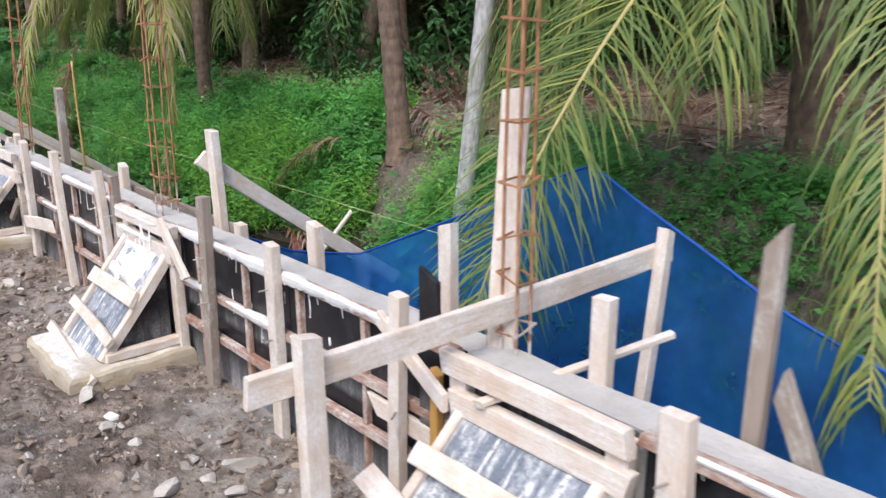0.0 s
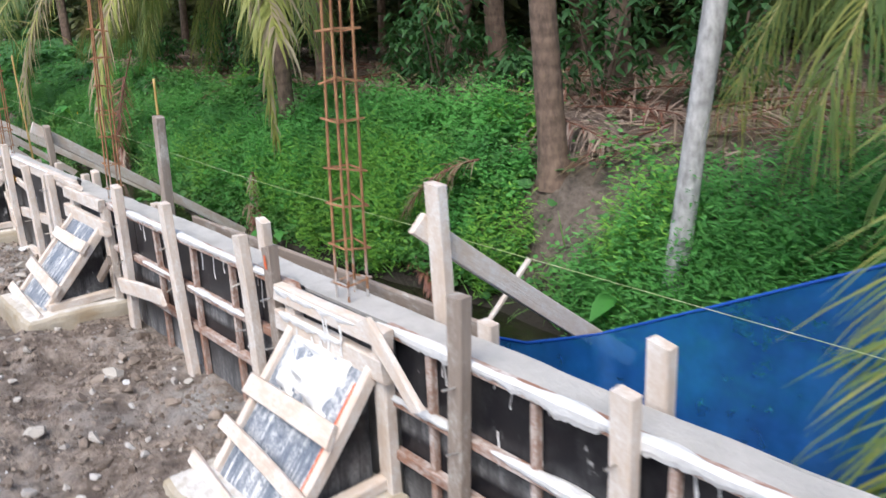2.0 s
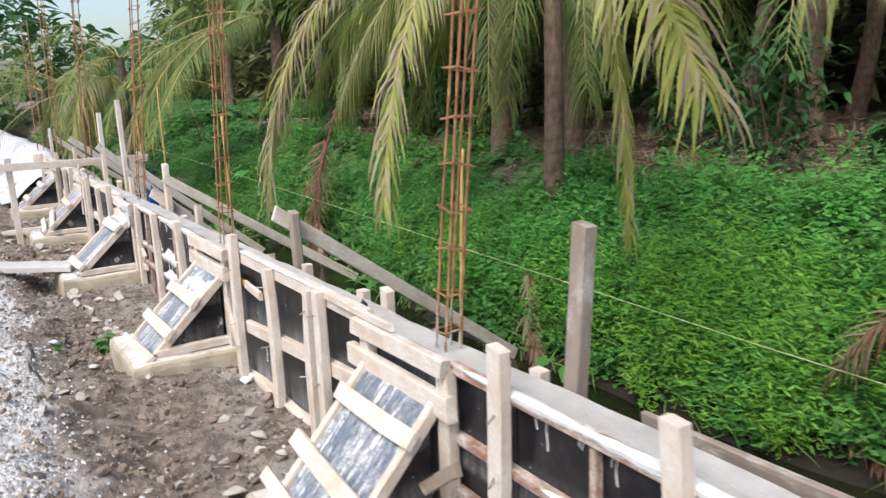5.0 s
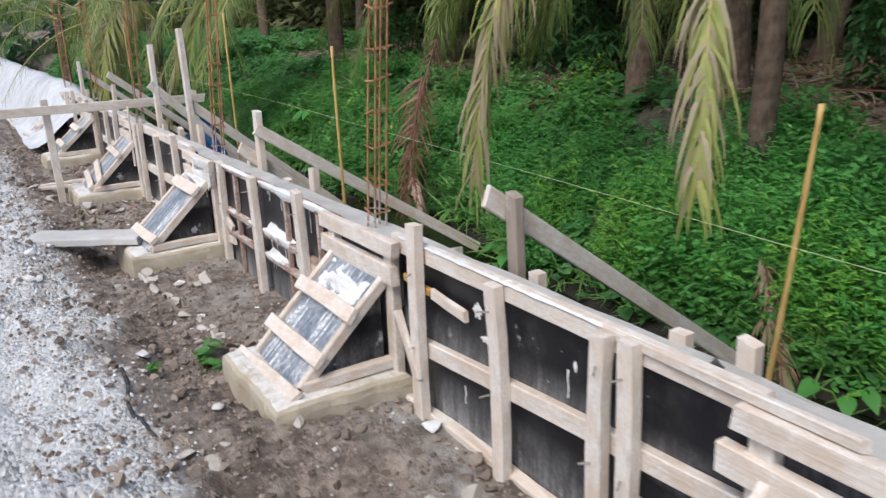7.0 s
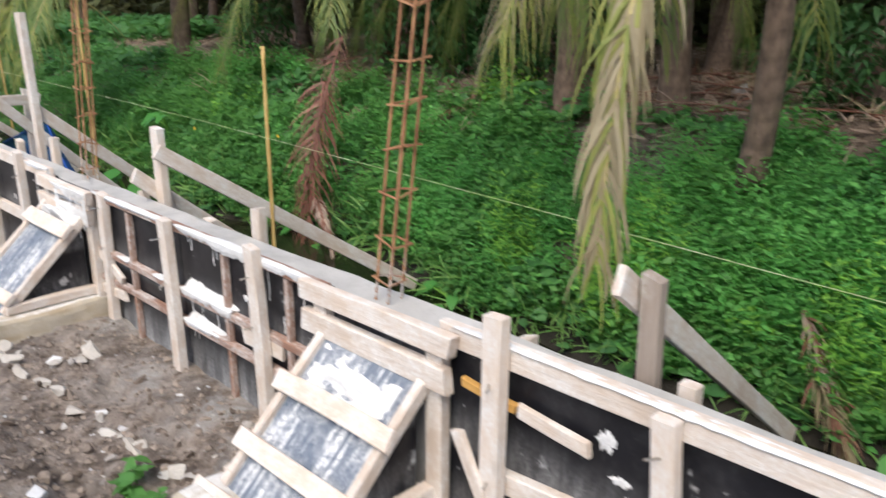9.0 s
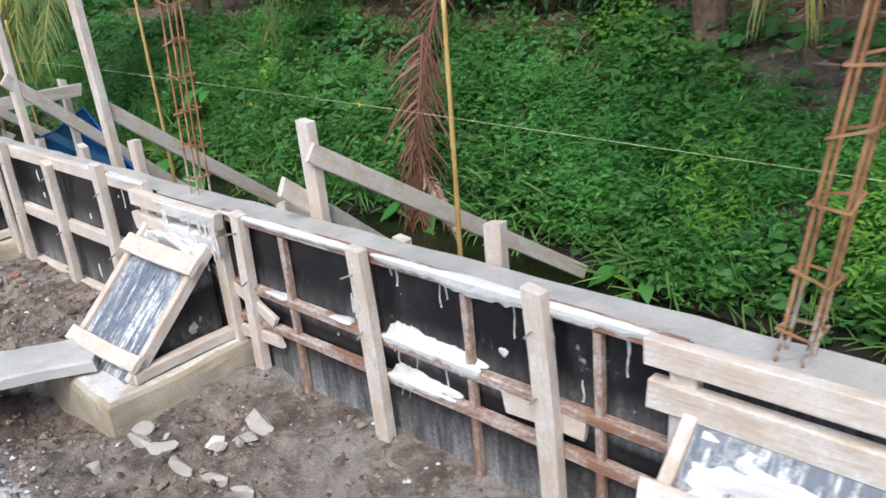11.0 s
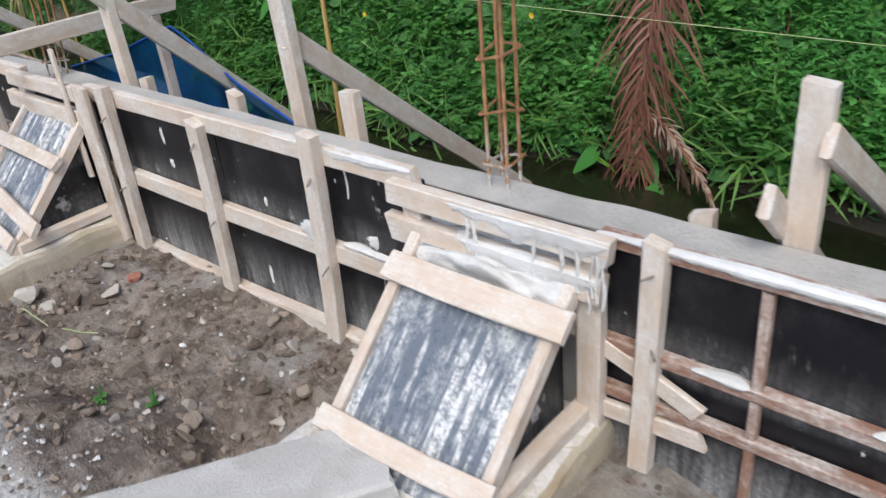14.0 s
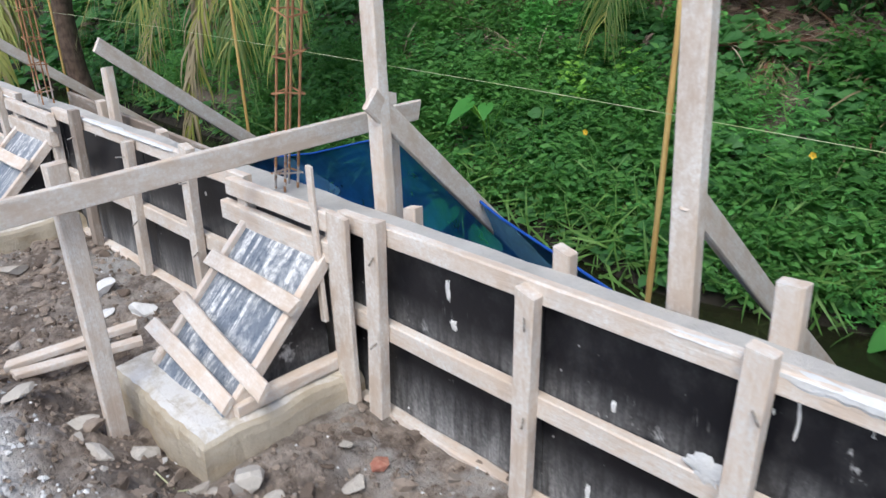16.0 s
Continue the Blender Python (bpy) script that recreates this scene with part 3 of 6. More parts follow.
def bay(y0, y1, posts, kind, seed, rails=(), ribs=(), mid=0.475, splashes=(), top=(0.742, 0.066), low=(0.0, 0.39, 0.385)):
    """Formwork between two buttresses. posts: (y, top, foot, width, lean); kind: pale or red rails."""
    pale = kind == "pale"
    lab = "black film-faced plywood formwork with pale timber studs and wales" if pale else "black plywood formwork panel framed with reddish battens, cement-stained"
    th = thing("formwork_panel", (FACE, (y0 + y1) / 2, 0.0), lab, "formwork", "formwork along the wall")
    cuts = [y0] + sorted(c for c in ([p[0] for p in posts][1::2]) if y0 + 0.3 < c < y1 - 0.3) + [y1]
    for a, b in zip(cuts, cuts[1:]):
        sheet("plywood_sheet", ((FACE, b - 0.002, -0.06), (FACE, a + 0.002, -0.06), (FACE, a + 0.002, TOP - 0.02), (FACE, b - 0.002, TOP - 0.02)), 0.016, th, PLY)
    if pale:
        timber("top_wale", (FACE - 0.022, y0, top[0]), (FACE - 0.022, y1, top[0] - 0.004), top[1], 0.038, th, bow=0.006, steps=8)
        timber("middle_wale", (FACE - 0.022, y0, low[1]), (FACE - 0.022, y1 - low[0], low[2]), 0.07, 0.038, th, bow=0.006, steps=8, end1=0.03 if low[0] else 0.0)
        timber("sole_plate", (FACE - 0.03, y0, 0.035), (FACE - 0.03, y1, 0.03), 0.06, 0.05, th, WOOD, steps=10, rough=0.006)
    else:
        timber("top_wale", (FACE - 0.02, y0, TOP - 0.02), (FACE - 0.02, y1, TOP - 0.02), 0.038, 0.038, th, WOOD_RED, bow=0.004, steps=8)
        timber("middle_wale", (FACE - 0.02, y0, mid), (FACE - 0.02, y1, mid), 0.036, 0.036, th, WOOD_RED, bow=0.004, steps=8)
        timber("lower_wale", (FACE - 0.02, y0, 0.275), (FACE - 0.02, y1, 0.27), 0.036, 0.036, th, WOOD_RED, bow=0.004, steps=8)
        for y in ribs:
            timber("rib", (FACE - 0.018, y, 0.0), (FACE - 0.018, y, TOP - 0.045), 0.025, 0.03, th, WOOD_RED if rng.random() < 0.75 else WOOD_GREY)
    for y, top, foot, w, lean, *set_in in posts:
        x = FACE - 0.068 + (set_in[0] if set_in else 0.0)
        p = timber("stud", (x, y + lean, foot - 0.08), (x, y, top), w, 0.045, th, WOOD if rng.random() < 0.8 else WOOD_GREY, bow=0.008, steps=4)
        nails(p, y, (0.68, 0.36 if pale else 0.47), x - 0.02)
    for a, b, z, d in rails:
        spill("cement_crust", a, b, FACE - 0.042, z, th, depth=d, seed=seed + a, tall=0.008 if d > 0.05 and z < 0.6 else 0.006)
        for k in range(int((b - a) * (9 if d > 0.03 else 3))):
            run(th, rng.uniform(a, b), z - 0.035, rng.uniform(0.03, 0.13) * (1.2 if d > 0.03 else 0.6), rng.uniform(0.003, 0.006), seed=k)
    for a, b, z, d in rails:
        if d > 0.05 and z < 0.6:
            smear(th, a, b, z, 0.8 * d, seed)
    for k in range(5):
        y = rng.uniform(y0 + 0.05, y1 - 0.05)
        if rng.random() < 0.5:
            splat(th, y, rng.uniform(0.05, 0.65), rng.uniform(0.004, 0.010), seed * 10 + k, tall=rng.uniform(0.8, 2.5))
        else:
            run(th, y, rng.uniform(0.15, 0.65), rng.uniform(0.05, 0.16), rng.uniform(0.003, 0.006), seed=k)
    for y, z, r, tall in splashes:
        splat(th, y, z, r, seed + y, tall=tall)
    return th


bay(-2.6, BUTT[0] - 0.33, ((-1.9, 0.86, 0.05, 0.06, 0), (-0.9, 0.85, 0.05, 0.06, 0), (0.2, 0.9, 0.05, 0.06, 0), (0.85, 0.85, 0.05, 0.08, 0)), "red", 1, ((-2.5, 0.9, TOP, 0.05),), (-1.4, -0.3, 0.5))
bay(BUTT[0] + 0.33, BUTT[1] - 0.30, ((1.863, 0.868, 0.03, 0.056, 0.02), (2.66, 0.865, 0.03, 0.064, 0.0), (3.24, 0.958, 0.04, 0.062, 0.05)), "red", 2,
    ((1.8, 3.7, TOP, 0.06), (2.7, 3.15, 0.493, 0.04), (3.3, 3.7, 0.493, 0.03), (2.2, 2.6, 0.493, 0.035)), (2.12, 2.55, 2.99, 3.44))
bay(BUTT[1] + 0.30, BUTT[2] - 0.30, ((4.35, 0.887, 0.06, 0.06, 0.0), (4.60, 0.885, 0.08, 0.062, -0.05), (5.39, 0.90, 0.07, 0.064, -0.1), (6.07, 0.89, 0.1, 0.07, 0.03)), "red", 3,
    ((4.4, 6.3, TOP, 0.04), (4.7, 5.3, 0.493, 0.03), (5.5, 5.9, 0.493, 0.02)), (4.82, 5.23, 5.70))
bay(BUTT[2] + 0.30, BUTT[3] - 0.30, ((7.42, 0.79, 0.08, 0.06, 0.0), (7.53, 0.77, 0.08, 0.062, 0.0), (8.07, 0.775, 0.06, 0.066, -0.03), (8.605, 0.88, 0.06, 0.07, 0.0)), "pale", 4, ((7.0, 8.8, TOP + 0.04, 0.012),), top=(0.752, 0.075), low=(0.23, 0.45, 0.335), splashes=((8.27, 0.60, 0.032, 1.2), (8.22, 0.50, 0.035, 0.5), (7.72, 0.58, 0.010, 2.2)))
bay(BUTT[3] + 0.30, BUTT[4] - 0.30, ((9.87, 0.80, 0.06, 0.066, -0.04), (10.60, 0.769, -0.01, 0.066, -0.03), (11.34, 0.757, -0.03, 0.058, 0.03, 0.03)), "red", 5,
    ((9.5, 10.56, TOP + 0.004, 0.062), (10.63, 11.5, TOP, 0.03), (10.11, 10.56, 0.451, 0.074), (10.23, 10.555, 0.300, 0.056), (11.1, 11.24, 0.443, 0.022), (10.72, 10.84, 0.443, 0.016)), (9.70, 10.17, 11.09), 0.425, ((10.74, 0.50, 0.012, 3.0), (10.72, 0.455, 0.02, 0.7), (10.05, 0.52, 0.018, 0.8)))
bay(BUTT[4] + 0.30, BUTT[5] - 0.30, ((12.50, 0.825, 0.1, 0.068, 0.04), (13.137, 0.755, 0.06, 0.064, 0.03), (13.775, 0.80, 0.02, 0.068, 0.05)), "pale", 6, ((12.1, 12.5, TOP + 0.028, 0.05), (12.55, 12.75, TOP + 0.028, 0.012), (12.15, 12.45, 0.44, 0.03)), splashes=((13.52, 0.62, 0.011, 3.4), (13.5, 0.5, 0.016, 1.2), (12.97, 0.14, 0.010, 4.0), (12.9, 0.47, 0.010, 1.8), (12.35, 0.455, 0.03, 0.8)))
bay(BUTT[5] + 0.30, BUTT[6] - 0.30, ((15.0, 0.835, 0.1, 0.062, 0.04), (15.61, 0.755, 0.03, 0.06, 0.06), (16.23, 0.82, 0.03, 0.062, 0.04)), "pale", 7, ((15.2, 16.2, TOP + 0.028, 0.02),))
for k in range(3):
    y0 = BUTT[6] + 0.3 + 2.6 * k
    bay(y0, y0 + 2.0, tuple((y0 + d, 0.8 + 0.04 * (j % 2), 0.05, 0.062, 0.03) for j, d in enumerate((0.25, 0.9, 1.55))), "pale", 8 + k, ((y0, y0 + 1.9, TOP, 0.02),))


def buttress(c, seed, style, fx=0.88):
    """The sloping box form of a buttress, on its cast footing."""
    r = random.Random(seed)
    half = style.get("half", 0.27)
    # footing
    ft = style.get("ftop", 0.16)
    cf = c + style.get("shift", 0.0)
    x0, x1, y0, y1 = fx, FACE - 0.01, cf - 0.37, cf + 0.36
    nx, ny = 24, 28
    verts, faces = [], []

    def ring(z, grow, jit):
        out = []
        pts = [(x0, y0 + (y1 - y0) * i / ny) for i in range(ny)] + [(x0 + (x1 - x0) * i / nx, y1) for i in range(nx)] + [(x1, y1 - (y1 - y0) * i / ny) for i in range(ny)] + [(x1 - (x1 - x0) * i / nx, y0) for i in range(nx)]
        cx, cy = (x0 + x1) / 2, (y0 + y1) / 2
        for i, (x, y) in enumerate(pts):
            dx, dy = (x - cx) / (x1 - cx), (y - cy) / (y1 - cy)
            nn = (float(vnoise(x * 9 + seed, y * 9, 41)) + 0.5 * float(vnoise(x * 25 + seed, y * 25 + z * 30, 43))) * jit
            out.append((x + dx * grow + nn, y + dy * grow + nn * 0.7, z + float(vnoise(x * 7, y * 7 + seed, 42)) * jit))
        return out

    rings = [ring(-0.12, 0.008, 0.010), ring(0.03, 0.003, 0.012), ring(ft - 0.05, 0.001, 0.012), ring(ft - 0.02, -0.006, 0.014), ring(ft - 0.006, -0.022, 0.013), ring(ft, -0.05, 0.008)]
    n = len(rings[0])
    for rg in rings:
        verts += rg
    for i in range(5):
        for j in range(n):
            a, b = i * n + j, i * n + (j + 1) % n
            faces.append((a, a + n, b + n, b))
    faces.append(tuple(range(5 * n, 6 * n)))
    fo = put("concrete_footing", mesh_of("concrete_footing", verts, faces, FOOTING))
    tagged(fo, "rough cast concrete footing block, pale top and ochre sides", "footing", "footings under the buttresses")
    th = thing("buttress_form", (1.2, c, ft), style.get("label", "sloping plywood buttress form with timber rails and cross boards"), "formwork", "buttress forms along the wall")
    bx, bz, tx, tz = fx + style.get("set", 0.14), ft + 0.02, FACE - 0.075, style.get("tz", 0.575)
    d = Vector((tx - bx, 0, tz - bz)).normalized()
    nrm = Vector((-d.z, 0, d.x))
    P = lambda s, y, up=0.0: Vector((bx, c + y, bz)) + d * s + nrm * up
    L = math.hypot(tx - bx, tz - bz)
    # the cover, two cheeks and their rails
    sheet("cover_sheet", (P(-0.04, half - 0.03), P(-0.04, -half + 0.03), P(L, -half + 0.03), P(L, half - 0.03)), 0.016, th, PLY_COVER, "black plywood, sky sheen painted in as blue-grey, smeared with cement")
    for sgn in (-1, 1):
        y = c + sgn * (half - 0.05)
        q = [(bx + 0.05, y, ft + 0.015), (tx, y, ft + 0.015), (tx, y, tz - 0.06)]
        a = [Vector(v) for v in q]
        off = Vector((0, -0.016 * sgn, 0))
        vs = a + [v + off for v in a]
        put("cheek_sheet", mesh_of("cheek_sheet", vs, [(0, 1, 2), (5, 4, 3), (0, 3, 4, 1), (1, 4, 5, 2), (2, 5, 3, 0)], PLY), None, th)
        timber("rail", P(-0.03 + r.uniform(0, 0.03), sgn * (half - 0.012), -0.005), P(L + 0.02, sgn * (half - 0.012), -0.005), 0.035, 0.05, th, WOOD, side=nrm)
        timber("sole", (bx + 0.0, c + sgn * (half + 0.0), ft + 0.025), (tx + 0.03, c + sgn * (half + 0.0), ft + 0.03), 0.055, 0.045, th, WOOD, side=(0, 0, 1))
        timber("upright", (tx + 0.03, c + sgn * (half + 0.02), ft - 0.02), (tx + 0.03, c + sgn * (half + 0.02), style.get("up", 0.72)), 0.07, 0.045, th, WOOD)
    for s, a, b, w, tilt in style["boards"]:
        p, q = P(s + tilt, a, 0.034), P(s - tilt, b, 0.034)
        timber("cross_board", p, q, w, 0.024, th, WOOD, side=nrm, bow=0.008)
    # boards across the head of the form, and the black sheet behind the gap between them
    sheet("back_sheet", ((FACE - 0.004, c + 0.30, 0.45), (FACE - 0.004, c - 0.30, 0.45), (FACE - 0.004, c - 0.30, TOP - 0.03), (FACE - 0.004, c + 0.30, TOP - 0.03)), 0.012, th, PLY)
    for z, a, b, w in style.get("head", ((0.715, -0.36, 0.36, 0.07), (0.60, -0.34, 0.37, 0.082))):
        timber("head_board", (tx + 0.005, c + b, z), (tx + 0.005, c + a, z + r.uniform(-0.006, 0.006)), w, 0.04, th, WOOD, steps=4)
    for a, b, z in style.get("crust", ()):
        spill("cement_crust", c + a, c + b, tx - 0.017, z, th, style.get("thick", 0.05), 0.05, seed)
        for k in range(style.get("drips", 0)):
            run(th, c + r.uniform(a, b), z - 0.03, r.uniform(0.06, 0.15), r.uniform(0.004, 0.008), x=tx - 0.019, seed=k)
    for kw in style.get("extra", ()):
        timber(kw[0], kw[1], kw[2], kw[3], kw[4], th, *kw[5:])
    if style.get("strip"):
        timber("edge_strip", P(-0.02, -half + 0.043, 0.004), P(0.5, -half + 0.043, 0.004), 0.016, 0.008, th, ORANGE, side=nrm)
    s = style.get("heap")
    if s:
        heap(th, P, s, seed)
    return th


def heap(th, P, s, seed):
    """Cement lying on the slope: a lumpy patch."""
    s0, s1, y0, y1, hgt = s
    n, k = 30, 30
    verts, faces = [], []
    for i in range(n + 1):
        for j in range(k + 1):
            u, v = i / n, j / k
            e = min(u, 1 - u, v, 1 - v) * 4
            wob = 0.35 + 1.1 * float(vnoise(u * 4 + seed, v * 4, 51)) + 0.7 * float(vnoise(u * 11 + seed, v * 11, 52))
            hh = hgt * max(0.0, min(1.0, e)) * max(0.0, 0.12 + 0.8 * wob) + 0.005 * min(1, max(-1, 1.6 * wob + e - 1.3))
            verts.append(P(s0 + (s1 - s0) * u, y0 + (y1 - y0) * v, hh))
    for i in range(n):
        for j in range(k):
            a = i * (k + 1) + j
            faces.append((a, a + k + 1, a + k + 2, a + 1))
    put("cement_slop", mesh_of("cement_slop", verts, faces, CEMENT, smooth=True), None, th, "white cement slopped over the cover")


STYLES = {
    0: dict(boards=((0.42, -0.31, 0.30, 0.07, 0.0), (0.22, -0.30, 0.42, 0.08, -0.07), (0.04, -0.3, 0.3, 0.07, 0.0)), heap=None, drips=2, head=((0.722, -0.33, 0.34, 0.075), (0.605, -0.34, 0.30, 0.075))),
    1: dict(set=0.19, ftop=0.125, shift=0.02, tz=0.585, strip=True, thick=0.06, drips=3, crust=((-0.2, 0.35, 0.738), (-0.1, 0.33, 0.64)), boards=((0.31, -0.28, 0.30, 0.08, 0.0), (0.11, -0.31, 0.33, 0.055, -0.03), (-0.07, -0.36, 0.40, 0.05, -0.035)), heap=(0.33, 0.56, -0.16, 0.22, 0.055)),
    2: dict(set=0.15, tz=0.585, boards=((0.40, -0.31, 0.27, 0.07, 0.0), (0.13, -0.32, 0.36, 0.07, -0.025), (-0.05, -0.33, 0.40, 0.055, -0.02)), heap=None, head=((0.725, -0.33, 0.36, 0.07), (0.60, -0.36, 0.40, 0.085))),
    3: dict(set=0.165, tz=0.575, boards=((0.36, -0.30, 0.30, 0.072, 0.0), (0.13, -0.31, 0.30, 0.07, 0.0), (-0.06, -0.33, 0.35, 0.06, 0.015)), heap=(0.38, 0.55, -0.20, 0.22, 0.018), head=((0.725, -0.38, 0.38, 0.075), (0.612, -0.36, 0.37, 0.085))),
    4: dict(shift=0.03, tz=0.60, thick=0.075, drips=5, crust=((-0.36, 0.13, 0.740), (-0.34, 0.10, 0.64), (-0.34, -0.12, 0.741)), boards=((0.50, -0.31, 0.29, 0.085, 0.0), (0.05, -0.30, 0.29, 0.07, 0.01)), heap=(0.53, 0.70, -0.27, 0.24, 0.05)),
    5: dict(set=0.155, shift=0.03, tz=0.605, boards=((0.41, -0.31, 0.29, 0.065, -0.01), (0.17, -0.40, 0.31, 0.065, -0.06), (0.05, -0.28, 0.38, 0.062, -0.04)), heap=None, head=((0.735, -0.30, 0.36, 0.07), (0.625, -0.30, 0.42, 0.08))),
    6: dict(boards=((0.40, -0.3, 0.3, 0.07, 0.0), (0.13, -0.3, 0.3, 0.07, 0.0)), heap=None),
}
for i, c in enumerate(BUTT):
    buttress(c, 60 + i, STYLES[i], (0.88, 0.915, 0.95, 0.885, 0.87, 0.865, 0.88)[i])
for k in range(2):
    buttress(BUTT[6] + 2.6 * (k + 1), 80 + k, STYLES[6])

# back of the wall: plywood, stub studs, raking props
for k in range(10):
    y0 = -2.4 + 2.6 * k
    th = thing("formwork_panel", (BACK, y0 + 1.3, 0), "weathered plywood formwork on the ditch side of the wall", "formwork", "formwork behind the wall")
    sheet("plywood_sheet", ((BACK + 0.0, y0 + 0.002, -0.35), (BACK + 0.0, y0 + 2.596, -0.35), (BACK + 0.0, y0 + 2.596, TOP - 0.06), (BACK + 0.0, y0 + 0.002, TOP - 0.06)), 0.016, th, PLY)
for y, top, w in ((0.3, 0.8, 0.06), (1.235, 0.968, 0.058), (1.895, 1.05, 0.06), (2.74, 0.89, 0.07), (3.37, 0.77, 0.06), (4.85, 0.86, 0.06), (6.18, 0.735, 0.06), (7.22, 0.80, 0.06), (7.45, 0.75, 0.06), (8.14, 0.75, 0.055),
                  (8.68, 0.72, 0.055), (10.2, 0.85, 0.065), (10.63, 0.715, 0.06), (11.335, 0.743, 0.06), (12.55, 0.88, 0.07), (13.2, 0.785, 0.06), (13.87, 0.755, 0.06), (15.74, 0.74, 0.055), (16.45, 0.8, 0.06), (18.5, 0.82, 0.06), (20.0, 0.8, 0.06)):
    st = timber("stake", (BACK + 0.04, y, -0.5), (BACK + 0.04 + rng.uniform(-0.01, 0.01), y + rng.uniform(-0.01, 0.01), top), w, 0.045, None, WOOD)
    tagged(st, "sawn timber stake nailed behind the concrete wall", "stake", "stakes behind the wall")


def prop(y, top, foot, start, end, w=0.07, mat=None, label="upright timber stake with a raking brace down to the bank"):
    th = thing("raking_prop", foot, label, "timber prop", "props behind the wall")
    timber("upright", foot, (BACK + 0.04, y, top), w, 0.045, th, mat or WOOD, steps=5, bow=0.01)
    timber("brace", start, end, 0.08, 0.026, th, WOOD, side=(0, 1, 0), steps=5, bow=0.01)
    return th


prop(3.62, 1.19, (1.72, 3.58, -0.4), (1.66, 3.66, 1.06), (2.86, 3.66, 0.18))
prop(8.27, 1.02, (1.72, 8.27, -0.4), (1.62, 8.32, 1.02), (3.30, 8.40, -0.17), 0.06, WOOD_GREY)
prop(11.10, 1.10, (1.72, 11.1, -0.4), (1.68, 11.06, 0.99), (3.36, 10.98, -0.12))
pr = [ob for ob in scene.objects if ob.name.startswith("raking_prop")][-1]
timber("brace", (1.585, 11.14, 0.87), (2.65, 11.14, -0.06), 0.075, 0.026, pr, WOOD, side=(0, 1, 0), steps=4)
prop(12.85, 1.635, (1.72, 12.79, -0.4), (1.71, 12.83, 1.03), (3.1, 12.86, -0.12), 0.075)
prop(14.02, 1.495, (1.72, 14.0, -0.4), (1.655, 13.99, 1.13), (2.95, 14.03, -0.15), 0.075)
prop(16.30, 1.0, (1.72, 16.3, -0.4), (1.66, 16.25, 1.13), (3.2, 16.35, -0.12))
prop(18.9, 1.2, (1.72, 18.9, -0.4), (1.7, 18.95, 1.1), (3.2, 19.0, -0.1))
for p, q, w in (((BACK + 0.04, 0.785, -0.4), (BACK + 0.04, 0.785, 1.235), 0.048), ((BACK + 0.06, 0.52, 0.35), (BACK + 0.04, 0.735, 0.885), 0.05)):
    tagged(timber("stake", p, q, w, 0.04, None, WOOD_GREY, steps=5, bow=0.006, end1=0.03), "weathered grey-brown stake with a pointed top behind the wall", "stake", "stakes behind the wall")
st = timber("stake", (BACK + 0.04, 6.12, -0.45), (BACK + 0.04, 5.96, 1.25), 0.062, 0.05, None, WOOD_GREY, steps=5, bow=0.01)
tagged(st, "tall leaning weathered timber stake behind the wall", "stake", "stakes behind the wall")
for p, q in (((BACK + 0.085, 3.42, 0.69), (BACK + 0.085, 5.75, 0.675)), ((BACK + 0.13, 15.1, 0.62), (BACK + 0.13, 17.2, 0.7))):
    tagged(timber("loose_board", p, q, 0.09, 0.025, None, WOOD_GREY, steps=6, bow=0.015), "long weathered board lying along the back of the wall", "board", "boards behind the wall")


def cage(c, top, w=0.045, d=0.045, step=0.15, tilt=0.0, X=1.62, over=0.0):
    th = thing("rebar_cage", (X, c, TOP - 0.03), "rusty reinforcing bar cage for a column, standing in the wall", "rebar cage", "column cages")
    for sx in (-1, 1):
        for sy in (-1, 1):
            a = (X + sx * w, c + sy * d, 0.3)
            b = (X + sx * w + over + rng.uniform(-0.015, 0.015), c + sy * d + tilt, top)
            n, verts, faces = 8, [], []
            steps = 6
            for i in range(steps + 1):
                f = i / steps
                for k in range(n):
                    ang = 2 * math.pi * k / n
                    verts.append((a[0] + (b[0] - a[0]) * f + 0.0052 * math.cos(ang) + 0.003 * math.sin(i * 2.1 + sy), a[1] + (b[1] - a[1]) * f + 0.0052 * math.sin(ang), a[2] + (b[2] - a[2]) * f))
            for i in range(steps):
                for k in range(n):
                    q, r2 = i * n + k, i * n + (k + 1) % n
                    faces.append((q, r2, r2 + n, q + n))
            put("bar", mesh_of("bar", verts, faces, RUST, smooth=True), None, th)
    z = TOP + 0.05
    while z < top:
        f = (z - 0.3) / (top - 0.3)
        cx, cy = X + over * f, c + tilt * f
        e = 0.012
        pts = [(-w - e, -d - e), (w + e, -d - e), (w + e, d + e), (-w - e, d + e)]
        verts, faces = [], []
        tz = [rng.uniform(-0.018, 0.018) for _ in pts]
        for (px, py), dz in zip(pts, tz):
            s = 1 / math.hypot(px, py)
            for o, zz in ((0.0032, 0.0032), (0.0032, -0.0032), (-0.0032, -0.0032), (-0.0032, 0.0032)):
                verts.append((cx + px * (1 + o * s), cy + py * (1 + o * s), z + zz + dz))
        for i in range(4):
            for k in range(4):
                j = (i + 1) % 4
                faces.append((i * 4 + k, i * 4 + (k + 1) % 4, j * 4 + (k + 1) % 4, j * 4 + k))
        put("tie", mesh_of("tie", verts, faces, RUST), None, th)
        z += step + rng.uniform(-0.02, 0.02)
    return th


for i, c in enumerate(CAGES):
    cage(c, 3.1, 0.042 if i == 1 else 0.031, 0.042 if i == 1 else 0.031, tilt=(0.0, -0.1, -0.42, -0.42, 0.12, -0.62, 0.0)[i], X=1.67 if i == 0 else 1.62, over=0.22 if i == 4 else 0.0)
cage(CAGES[6] + 2.6, 3.0)

